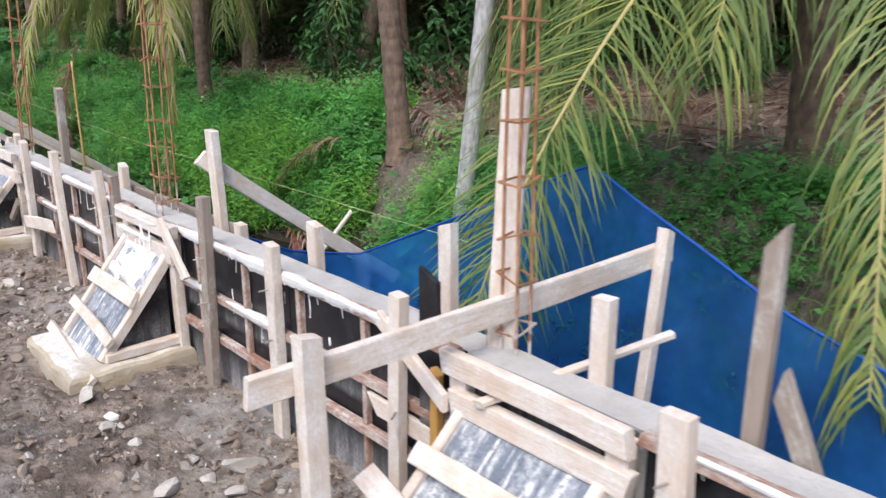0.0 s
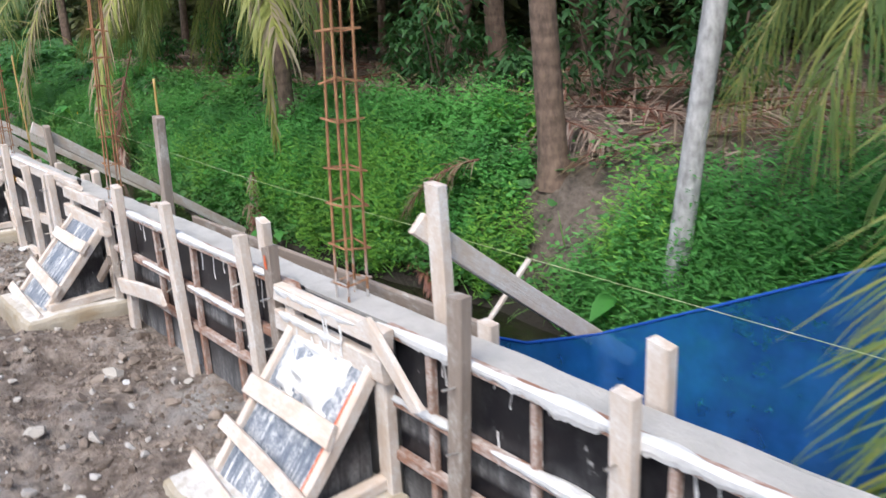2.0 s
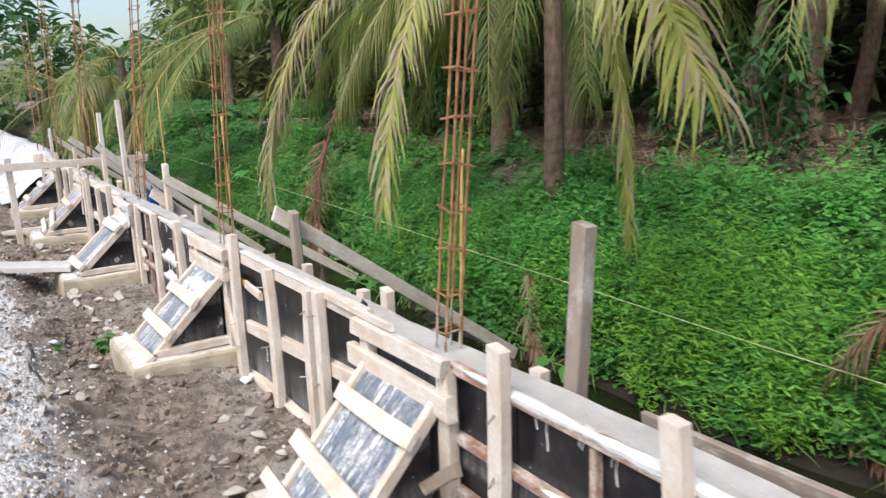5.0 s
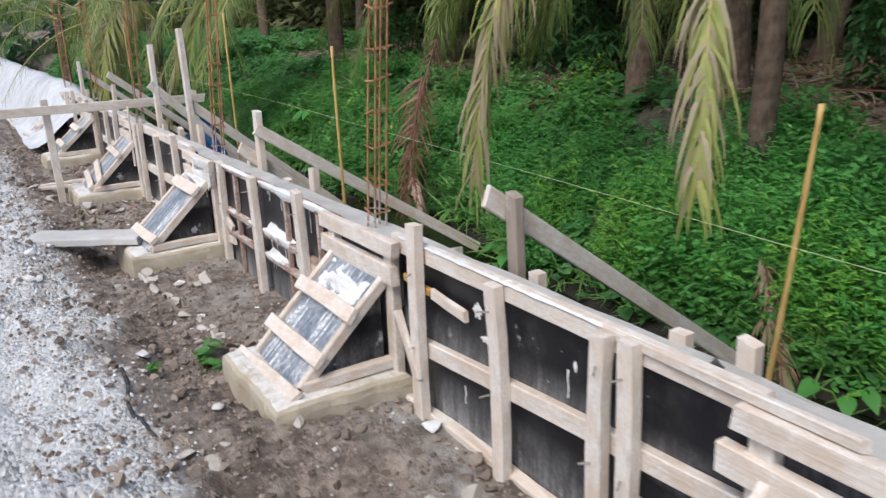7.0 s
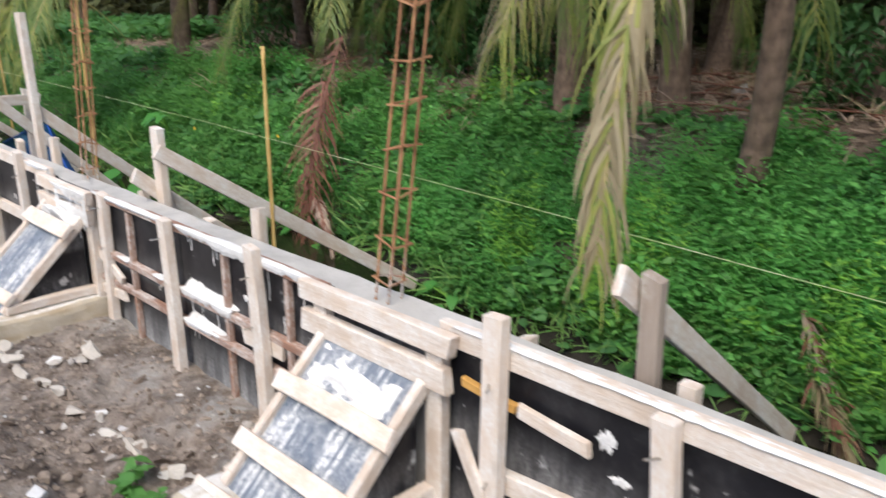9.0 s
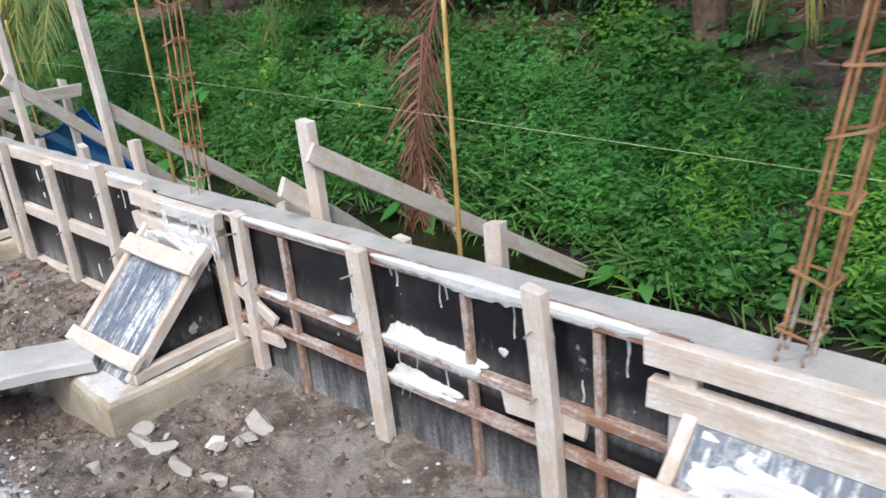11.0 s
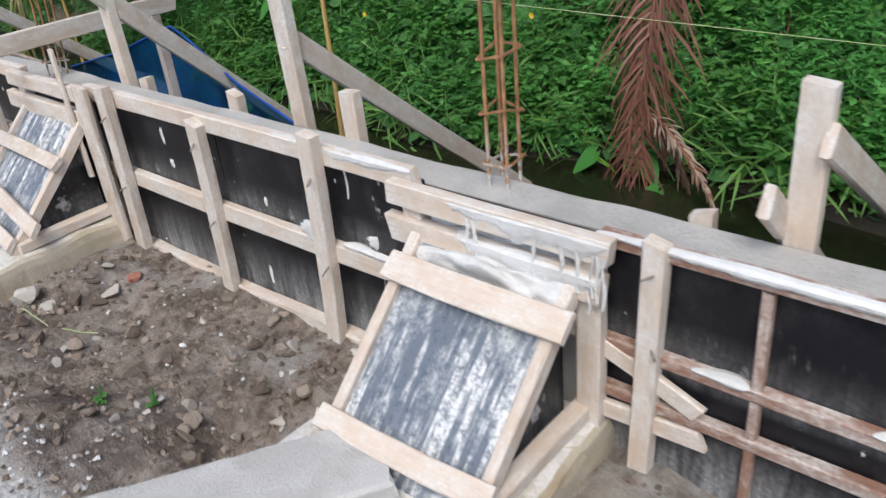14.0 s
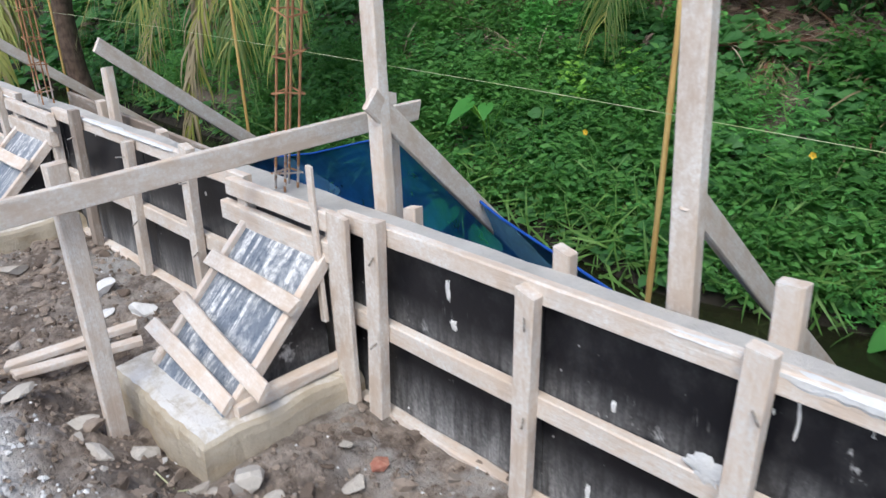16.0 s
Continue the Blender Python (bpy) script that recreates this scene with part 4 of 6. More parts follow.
# ---- planting ----
def leaf_cloud(name, pts, nrm, size, shape, mat, parent=None, curl=0.25, tilt=0.7, seed=1, rib=True):
    """Many leaves in one mesh. shape: rows of (along, half width) of a blade, with or without a midrib."""
    g = np.random.default_rng(seed)
    n = len(pts)
    pts, size = np.asarray(pts, float), np.broadcast_to(np.asarray(size, float), (n,))
    ang = g.uniform(0, 2 * np.pi, n)
    lift = g.uniform(-0.2, tilt, n)
    d = np.stack([np.cos(ang) * np.cos(lift), np.sin(ang) * np.cos(lift), np.sin(lift)], 1)
    up = np.broadcast_to(np.asarray(nrm, float), (n, 3)) + g.normal(0, 0.25, (n, 3))
    s = np.cross(d, up)
    s /= np.linalg.norm(s, axis=1)[:, None] + 1e-9
    u = np.cross(s, d)
    rows = []
    for a, w in shape:
        drop = -curl * a * a
        mid = pts + d * (a * size)[:, None] + u * (drop * size)[:, None]
        if w == 0:
            rows.append(mid[:, None])
        elif not rib:
            rows.append(np.stack([mid - s * (w * size)[:, None], mid + s * (w * size)[:, None]], 1))
        else:
            rows.append(np.stack([mid - s * (w * size)[:, None] + u * (0.12 * w * size)[:, None], mid, mid + s * (w * size)[:, None] + u * (0.12 * w * size)[:, None]], 1))
    verts = np.concatenate(rows, 1)
    per = verts.shape[1]
    idx, starts = 0, []
    for r in rows:
        starts.append((idx, r.shape[1]))
        idx += r.shape[1]
    faces = []
    for (i, a), (j, b) in zip(starts, starts[1:]):
        if a == 1 and b == 2:
            faces.append((i, j, j + 1))
        elif a == 2 and b == 1:
            faces.append((i, j, i + 1))
        elif a == 2 and b == 2:
            faces.append((i, j, j + 1, i + 1))
        elif a == 1 and b == 3:
            faces += [(i, j, j + 1), (i, j + 1, j + 2)]
        elif a == 3 and b == 3:
            faces += [(i, j, j + 1, i + 1), (i + 1, j + 1, j + 2, i + 2)]
        elif a == 3 and b == 1:
            faces += [(i, j, i + 1), (i + 1, j, i + 2)]
    base = np.arange(n) * per
    allf = []
    for f in faces:
        allf += (base[:, None] + np.array(f)).tolist()
    return put(name, mesh_of(name, verts.reshape(-1, 3).tolist(), allf, mat), None, parent)


HEART = ((0, 0), (0.2, 0.42), (0.6, 0.36), (1.0, 0))
OVAL = ((0, 0), (0.35, 0.32), (0.75, 0.22), (1.0, 0))
FERN = ((0, 0), (0.35, 0.12), (1.0, 0))
BLADE = ((0, 0.025), (0.5, 0.03), (0.85, 0.016), (1.0, 0))


def scatter(n, x0, x1, y0, y1, keep, up, seed):
    g = np.random.default_rng(seed)
    x, y = g.uniform(x0, x1, n), g.uniform(y0, y1, n)
    k = keep(x, y) > g.uniform(0, 1, n)
    x, y = x[k], y[k]
    return np.stack([x, y, land(x, y) + up(x, y, g)], 1)


def bare(x, y):
    """Bare patches of the bank: round the palm foot and under the palms behind."""
    v = 1 - np.clip((x - np.interp(y, (0, 4, 5.5, 6.4, 7.1, 7.6, 9.3, 10.2, 11.5, 12.3, 14.5, 16), (5.2, 4.5, 4.5, 5.1, 4.9, 4.45, 4.5, 5.2, 5.5, 4.8, 5.2, 5.3)) - 0.35 * vnoise(x, y * 1.2, 61)) * 1.8, 0, 1)
    v = v * (1 - 0.97 * np.exp(-(((x - 4.02) / 0.42) ** 2 + ((y - 4.95) / 0.62) ** 4))) * (1 - 0.93 * np.exp(-(((x - 4.55) / 0.42) ** 2 + ((y - 5.6) / 0.6) ** 4))) * (1 - 0.95 * np.exp(-(((x - 4.4) / 0.4) ** 2 + ((y - 3.5) / 0.5) ** 2)))
    return v * (1 - np.clip((vnoise(x * 1.3, y * 1.3, 63) - 0.5) * 5, 0, 0.85) * (y > 6))


mound = lambda x, y: 0.11 + 0.11 * vnoise(x * 1.6, y * 1.6, 71) + 0.11 * vnoise(x * 3.7, y * 3.7, 72) + 0.05 * vnoise(x * 8, y * 8, 73)
up_low = lambda x, y, g: g.uniform(0, 1, len(x)) ** 0.6 * np.clip(mound(x, y), 0.03, 1)
patchy = lambda s: (lambda x, y: np.clip(0.5 + 1.3 * vnoise(x * 1.1, y * 1.1, s), 0.08, 1) * bare(x, y))

stuff = lambda ob, label, cat: tagged(ob, label, cat, kind="stuff")
late = lambda x, y: bare(x, y) * np.clip(0.25 + 0.09 * (y - 6), 0.12, 1)
edge_in = lambda x, y: (x > water_edge(y) + 0.02) * 1.0
v_pts = scatter(76000, 3.22, 6.8, -2, 23, lambda x, y: late(x, y) * edge_in(x, y), up_low, 3)
stuff(leaf_cloud("vine", v_pts, (-0.45, 0, 1), np.random.default_rng(3).uniform(0.04, 0.12, len(v_pts)), HEART, VINE, curl=0.3, tilt=0.5, seed=4), "creeping vines with heart-shaped green leaves over the bank", "vine")
f_pts = scatter(24000, 3.3, 9.0, 22.5, 42, lambda x, y: np.clip(0.75 + 0.6 * vnoise(x, y, 64), 0.2, 1), lambda x, y, g: g.uniform(0, 0.45, len(x)), 14)
stuff(leaf_cloud("vine", f_pts, (-0.3, 0, 1), np.random.default_rng(13).uniform(0.10, 0.24, len(f_pts)), HEART, VINE, curl=0.3, tilt=0.5, seed=15), "green creepers over the far stretch of the bank", "vine")
w_pts = scatter(230000, 3.18, 6.4, -3, 23, lambda x, y: patchy(5)(x, y) * edge_in(x, y) * np.clip(1.7 - 0.12 * y, 0.14, 0.9), lambda x, y, g: up_low(x, y, g) * 1.6, 6)
stuff(leaf_cloud("weed", w_pts, (-0.3, 0, 1), np.random.default_rng(5).uniform(0.025, 0.055, len(w_pts)), OVAL, WEED, seed=7), "fresh green weeds covering the ditch bank", "weeds")


def clumps(name, spots, mat, label, cat, per=900, h=0.35, size=0.05, shape=FERN, seed=0):
    """Feathery plants: leaves strung along many thin upright shoots."""
    g = np.random.default_rng(seed)
    out = []
    for x, y, r in spots:
        n = int(per * r / 0.3)
        a, d = g.uniform(0, 2 * np.pi, n // 26), r * np.sqrt(g.uniform(0, 1, n // 26))
        bx, by = x + d * np.cos(a), y + d * np.sin(a)
        hh = h * (1 - 0.6 * (d / r) ** 2) * g.uniform(0.6, 1.2, len(bx))
        for k in range(26):
            f = (k + g.uniform(0, 1, len(bx))) / 26
            lx, ly = g.normal(0, 0.028, len(bx)), g.normal(0, 0.028, len(bx))
            px, py = bx + lx * (0.3 + f) + np.cos(a) * f * 0.12, by + ly * (0.3 + f) + np.sin(a) * f * 0.12
            out.append(np.stack([px, py, land(bx, by) + hh * f], 1))
    p = np.concatenate(out)
    stuff(leaf_cloud(name, p, (-0.2, 0, 1), g.uniform(size * 0.6, size * 1.9, len(p)), shape, mat, curl=0.3, tilt=0.8, seed=seed + 1, rib=False), label, cat)


g0 = random.Random(21)
clumps("lime_weed", [(3.72, 6.85, 0.36), (3.62, 7.15, 0.3), (3.85, 7.3, 0.3), (3.75, 6.45, 0.34), (3.7, 7.7, 0.22), (3.72, 5.42, 0.16), (3.85, 4.3, 0.2), (3.6, 9.5, 0.2), (3.7, 10.4, 0.12), (3.6, 8.2, 0.18)], LIME, "tall feathery yellow-green weeds on the bank", "weeds", 3800, 0.68, 0.034, seed=31)
spots = [(0.24 + g0.random() * 0.7, -1.5 + 0.42 * i + g0.uniform(-0.2, 0.2), g0.uniform(0.15, 0.28)) for i in range(54)]
spots = [(float(water_edge(y)) + d, y, r) for d, y, r in spots]
spots = [p for p in spots if not 4.5 < p[1] < 5.3] + [(3.75, 3.75, 0.3), (3.95, 3.5, 0.3), (3.85, 4.1, 0.28), (4.1, 3.9, 0.28), (3.9, 3.1, 0.3), (4.2, 3.4, 0.3), (4.1, 4.35, 0.22), (3.75, 4.5, 0.18), (4.6, 3.6, 0.25)]
spots += [(float(water_edge(y)) + 0.35 + 0.5 * g0.random(), y, g0.uniform(0.14, 0.24)) for y in np.arange(6, 20, 0.3)]
clumps("herb", [p for p in spots if p[1] > 12], HERB, "fine-leaved dark green herbs among the vines", "weeds", 2100, 0.30, 0.036, seed=32)
spots = [p for p in spots if p[1] <= 12]
clumps("tall_weed", spots, WEED, "bushy bright green weeds along the water", "weeds", 2100, 0.34, 0.036, seed=33)
spots = [(3.9 + g0.random() * 1.5, -1 + 0.5 * i + g0.uniform(-0.3, 0.3), g0.uniform(0.12, 0.3)) for i in range(44)]
spots = [p for p in spots if not 4.3 < p[1] < 5.7]
ferns = [(3.75 + 1.5 * g0.random() ** 1.3, 6.2 + 0.16 * i + g0.uniform(-0.2, 0.2), g0.uniform(0.09, 0.2)) for i in range(85)]
ferns += [(float(water_edge(y)) + 0.2 + 0.55 * g0.random(), float(y), g0.uniform(0.14, 0.24)) for y in np.arange(6.3, 13.5, 0.2)]
ferns = [p for p in ferns if p[1] < 10.4 or g0.random() < (0.4 if p[1] < 12.2 else 0.15)]
grows = lambda p: not 5.5 < p[1] < 13 or float(bare(np.array([p[0]]), np.array([p[1]]))[0]) > 0.55
ferns = [p for p in ferns if grows(p)]
spots = [p for p in spots if grows(p)]
clumps("fern_weed", ferns, FERN_GREEN, "feathery bright green weed tufts among the vines", "weeds", 2400, 0.52, 0.032, seed=39)
clumps("bank_weed", [(3.62, 3.9, 0.24), (3.7, 4.15, 0.22), (3.62, 3.6, 0.26), (3.85, 3.85, 0.22), (3.7, 3.3, 0.26), (3.65, 4.45, 0.18), (3.9, 3.2, 0.24), (3.62, 2.9, 0.24)], WEED, "tall feathery green weeds round a pale trunk", "weeds", 3600, 0.60, 0.036, seed=37)
clumps("herb_tuft", [p for p in spots if p[1] > 11.5], HERB, "tufts of dark green herbs on the bank top", "weeds", 1300, 0.24, 0.036, seed=34)
spots = [p for p in spots if p[1] <= 11.5]
clumps("weed_tuft", spots, WEED, "tufts of green weeds on the bank top", "weeds", 1300, 0.24, 0.036, seed=35)
LEAFLET = ((0, 0), (0.45, 0.27), (1.0, 0))
plots = [(float(water_edge(y)) + 0.26 + 1.4 * g0.random() ** 1.4, float(y) + g0.uniform(-0.15, 0.15), g0.uniform(0.10, 0.24)) for y in np.repeat(np.arange(5.6, 17.5, 0.12), 2)]
plots = [p for p in plots if not (p[0] < 4.1 and 6.25 < p[1] < 7.6) and math.hypot(p[0] - 3.7, p[1] - 12.45) > 0.42 and math.hypot(p[0] - 3.6, p[1] - 15.3) > 0.4 and (p[1] < 10.5 or g0.random() < 0.7) and float(bare(np.array([p[0]]), np.array([p[1]]))[0]) > 0.5]
clumps("leafy_weed", [p for i, p in enumerate(plots) if (i % 15 == 0 if p[1] > 10.5 else i % 5 in (0, 2))], FERN_GREEN, "upright bright green leafy weeds on the ditch bank", "weeds", 1350, 0.44, 0.038, LEAFLET, seed=51)
clumps("leafy_herb", [p for i, p in enumerate(plots) if (i % 5 < 4 and i % 15 if p[1] > 10.5 else i % 5 in (1, 3))], HERB, "upright dark green leafy weeds on the ditch bank", "weeds", 1350, 0.36, 0.042, LEAFLET, seed=52)
clumps("yellow_weed", [p for i, p in enumerate(plots) if i % 30 == 4], LIME, "upright yellow-green leafy weeds among darker plants", "weeds", 900, 0.36, 0.04, LEAFLET, seed=53)
brink = [(float(water_edge(y)) + g0.uniform(0.14, 0.30), float(y), g0.uniform(0.08, 0.15)) for y in np.arange(2.5, 18.5, 0.15)]
clumps("brink_weed", [p for p in brink if not (4.6 < p[1] < 5.2 or 12.2 < p[1] < 12.8)], HERB, "leafy green weeds overhanging the dark water", "weeds", 1500, 0.24, 0.036, LEAFLET, seed=54)
gr = scatter(30000, 3.2, 4.8, -3, 23, lambda x, y: np.clip(1.2 - (x - water_edge(y)) * 2.4, 0.012, 1) * bare(x, y) * edge_in(x, y), lambda x, y, g: g.uniform(-0.02, 0.10, len(x)), 8)
stuff(leaf_cloud("grass", gr, (-0.5, 0, 1), np.random.default_rng(9).uniform(0.12, 0.30, len(gr)), ((0, 0.02), (0.5, 0.022), (0.85, 0.012), (1.0, 0)), GRASS, curl=0.55, tilt=1.35, seed=9), "long green grass blades at the water's edge", "grass")
fr = scatter(9000, 3.2, 4.6, 10.5, 18.5, lambda x, y: np.clip(1.3 - np.abs(x - water_edge(y) - 0.12) * 6, 0, 1) * np.clip(0.45 + vnoise(y * 1.9, x, 65), 0.03, 1) * (np.abs(y - 12.45) > 0.3), lambda x, y, g: g.uniform(0.0, 0.12, len(x)), 18)
stuff(leaf_cloud("grass", fr, (-0.6, 0, 0.8), np.random.default_rng(19).uniform(0.18, 0.36, len(fr)), BLADE, GRASS, curl=0.7, tilt=1.2, seed=19), "arching light green grass hanging over the ditch water", "grass")
stuff(leaf_cloud("leaf_litter", scatter(24000, 4.6, 12, -4, 26, lambda x, y: 1 - 0.8 * bare(x, y), lambda x, y, g: g.uniform(0, 0.06, len(x)), 10), (0, 0, 1), 0.16, ((0, 0.05), (0.5, 0.09), (1, 0)), LITTER, curl=0.1, tilt=0.25, seed=11), "dry brown leaf litter under the palms", "litter")


def frond(parent, base, tip, sag, mat, width=0.42, count=120, hang=1.5, seed=0, mat2=None, name="frond", sweep=0.0, fine=1.0):
    """A palm frond: a tapered midrib bowed from base to tip, with long hanging leaflets."""
    g = random.Random(seed)
    a, b = Vector(base), Vector(tip)
    mid = Vector(sag) if isinstance(sag, tuple) else Vector((a.x * 0.32 + b.x * 0.68, a.y * 0.32 + b.y * 0.68, (a.z + b.z) / 2 + sag))
    C = lambda f: a * (1 - f) ** 2 + mid * 2 * f * (1 - f) + b * f * f
    D = lambda f: ((mid - a) * 2 * (1 - f) + (b - mid) * 2 * f).normalized()
    verts, faces, slots = [], [], []
    n = 14
    for i in range(n + 1):
        f = i / n
        p, d = C(f), D(f)
        s = d.cross(Vector((0, 0, 1)))
        s = s.normalized() if s.length > 1e-3 else Vector((1, 0, 0))
        u = s.cross(d)
        r = (0.012 if name == "blade" else 0.022) * (1 - f) + 0.003
        for k in range(5):
            t = 2 * math.pi * k / 5
            verts.append(p + s * r * math.cos(t) + u * r * 0.7 * math.sin(t))
    for i in range(n):
        for k in range(5):
            q, w = i * 5 + k, i * 5 + (k + 1) % 5
            faces.append((q, w, w + 5, q + 5))
    rib = put(name, mesh_of(name, verts, faces, PALM_BROWN if name == "blade" else RACHIS, smooth=True), None, parent)
    verts, faces = [], []
    for i in range(count):
        start = 0.0 if name == "blade" else 0.16
        f = start + (1 - start) * (i + g.random() * 0.6) / count
        p, d = C(min(f, 1)), D(min(f, 1))
        s = d.cross(Vector((0, 0, 1)))
        s = s.normalized() if s.length > 1e-3 else Vector((1, 0, 0))
        u = s.cross(d)
        ln = width * (math.sin(math.pi * ((0.3 if name == "blade" else 0.14) + (0.58 if name == "blade" else 0.74) * f)) ** 0.6) * (g.uniform(0.5, 1.2) if sweep > 0.05 else g.uniform(0.8, 1.15))
        for sg in (-1, 1):
            if g.random() < (0.16 if sweep > 0.05 else 0.07):
                continue
            out = (s * sg * g.uniform(0.45, 1.0) * (1 - sweep) + d * (0.35 + 0.65 * f) * g.uniform(0.5, 1.1) + u * g.uniform(-0.15, 0.4)).normalized()
            w = 0.0085 * fine * g.uniform(0.6, 1.25)
            pt, dirn = p, out
            m = len(verts)
            droop = hang * g.uniform(0.7, 1.3)
            for st in range(5):
                k = st / 4
                side = dirn.cross(u)
                side = side.normalized() if side.length > 1e-3 else d
                ww = w * (0.6 if st == 0 else (1 - k) ** 0.5)
                if st == 4:
                    verts.append(pt)
                else:
                    verts.append(pt - side * ww), verts.append(pt + side * ww)
                dirn = (dirn + Vector((g.uniform(-0.12, 0.12), g.uniform(-0.12, 0.12), -droop * (0.25 + 0.55 * k)))).normalized()
                pt = pt + dirn * ln / 4
            faces += [(m, m + 1, m + 3, m + 2), (m + 2, m + 3, m + 5, m + 4), (m + 4, m + 5, m + 7, m + 6), (m + 6, m + 7, m + 8)]
            sl = 1 if (mat2 and g.random() < 0.3) else 0
            slots += [sl] * 4
    tagged(put("leaflet", mesh_of("leaflet", verts, faces, mat, mat2 or mat, slots=slots), None, rib), kind="stuff")
    return rib


def trunk_mesh(base, top, r0, r1, mat, bend=0.15, seed=0):
    a, b = Vector(base), Vector(top)
    n, k = 40, 14
    verts, faces = [], []
    g = random.Random(seed)
    bx, by = g.uniform(-bend, bend), g.uniform(-bend, bend)
    for i in range(n + 1):
        f = i / n
        p = a.lerp(b, f) + Vector((bx, by, 0)) * math.sin(math.pi * f)
        flare = 1 + 0.55 * math.exp(-f * (b - a).length / 0.16)
        ringr = (r0 + (r1 - r0) * f) * flare * (1 + 0.012 * g.uniform(-1, 1))
        for j in range(k):
            t = 2 * math.pi * j / k
            rr = ringr * (1 + 0.04 * float(vnoise(j * 0.9, i * 0.7 + seed, 81)))
            verts.append((p.x + rr * math.cos(t), p.y + rr * math.sin(t), p.z))
    for i in range(n):
        for j in range(k):
            q, w = i * k + j, i * k + (j + 1) % k
            faces.append((q, w, w + k, q + k))
    faces.append(tuple(range(n * k, n * k + k)))
    return mesh_of("trunk", verts, faces, mat, smooth=True)


def palm(x, y, height, r, fronds, seed, lean=(0, 0), bark_mat=None, label="coconut palm with ringed brown trunk and drooping fronds", crown=9, reach=2.6, mat=None):
    """fronds: (tip, sag, material) that hang into view; the crown fills up with others."""
    z0 = float(land(x, y))
    th = thing("coconut_palm", (x, y, z0), label, "palm tree", "palms on the bank")
    top = Vector((x + lean[0], y + lean[1], z0 + height))
    put("trunk", trunk_mesh((x, y, z0 - 0.1), top, r, r * 0.8, bark_mat or BARK, seed=seed), None, th)
    g = random.Random(seed)
    for i, (tip, sag, mt, wd, *droop) in enumerate(fronds):
        frond(th, top + Vector((0, 0, 0.05)), tip, sag, mt, width=wd * 1.25, hang=droop[0] if droop else 1.5, sweep=droop[1] if len(droop) > 1 else 0.0, count=190 if len(droop) > 1 else 160, fine=droop[2] if len(droop) > 2 else 0.75, seed=seed * 31 + i, mat2=PALM_DRY if mt is PALM_YELLOW else PALM_YELLOW)
    for i in range(crown):
        t = 2 * math.pi * i / max(crown, 1) + g.uniform(-0.25, 0.25)
        rr = reach * g.uniform(0.75, 1.1)
        tip = top + Vector((math.cos(t) * rr, math.sin(t) * rr, g.uniform(-1.5, 0.7)))
        frond(th, top, tip, g.uniform(0.8, 1.6), mat or PALM, width=0.6, count=46, hang=1.1, seed=seed * 17 + i)
    return th


palm(4.31, 5.40, 5.5, 0.10, (), 1, lean=(0.15, 0.1), crown=5)
palm(3.70, 4.02, 5.2, 0.066, (), 2, lean=(0.1, -0.62), bark_mat=BARK_PALE, label="slender pale grey-white trunk with feathery fronds on the bank", crown=4)
palm(4.75, 2.05, 2.2, 0.13, (((2.1, 2.2, 0.5), (2.61, 2.16, 1.81), PALM, 0.55, 0.3), ((3.25, 3.45, 1.35), 0.85, PALM, 0.62), ((2.95, 2.95, 1.35), 0.85, PALM, 0.6), ((2.85, 2.55, 1.25), 0.75, PALM, 0.5), ((2.35, 0.75, 0.62), 0.8, PALM, 0.4),
                             ((2.75, 0.3, 0.7), 0.7, PALM, 0.55), ((3.5, 3.3, 1.75), 0.7, PALM, 0.62), ((3.0, 1.75, 1.55), 0.6, PALM, 0.6), ((3.3, 2.6, 1.75), 0.6, PALM, 0.6), ((3.9, 3.6, 1.9), 0.6, PALM, 0.6)), 3, crown=7)
palm(4.34, 9.22, 1.95, 0.085, (((2.98, 7.02, 0.84), (2.95, 7.05, 2.7), PALM_YELLOW, 0.24, 1.5, 0.65), ((2.2, 5.5, 1.95), (2.9, 7.0, 3.2), PALM_YELLOW, 0.42, 1.1, 0.1), ((2.7, 6.35, 1.62), (3.1, 7.4, 2.95), PALM_YELLOW, 0.46, 0.9, 0.35, 1.5), ((3.0, 9.6, 1.7), 0.9, PALM, 0.5), ((3.0, 10.9, 1.6), 0.9, PALM, 0.5), ((1.63, 8.40, 1.04), (1.70, 8.40, 2.9), PALM_DRY, 0.27, 1.4, 0.42, 0.9), ((1.92, 7.60, 1.12), (2.2, 7.85, 2.95), PALM_YELLOW, 0.32, 1.4, 0.48, 1.05), ((2.7, 9.7, 1.55), 1.0, PALM_YELLOW, 0.55),
                            ((3.2, 10.6, 1.6), 0.6, PALM, 0.5)), 4, crown=3)
palm(5.6, 10.4, 3.2, 0.12, (((4.4, 9.9, 1.5), 0.8, PALM, 0.5), ((4.5, 9.0, 1.6), 0.8, PALM, 0.5), ((4.5, 11.8, 1.4), 0.8, PALM, 0.5), ((4.9, 12.2, 1.3), 0.8, PALM, 0.5)), 5, crown=8)
palm(6.2, 14.6, 2.4, 0.12, (((4.25, 14.85, 1.05), (4.6, 14.8, 2.6), PALM, 0.5, 1.0), ((4.4, 13.2, 1.5), 0.8, PALM, 0.5), ((4.4, 16.2, 1.4), 0.8, PALM_YELLOW, 0.5)), 6, crown=7)
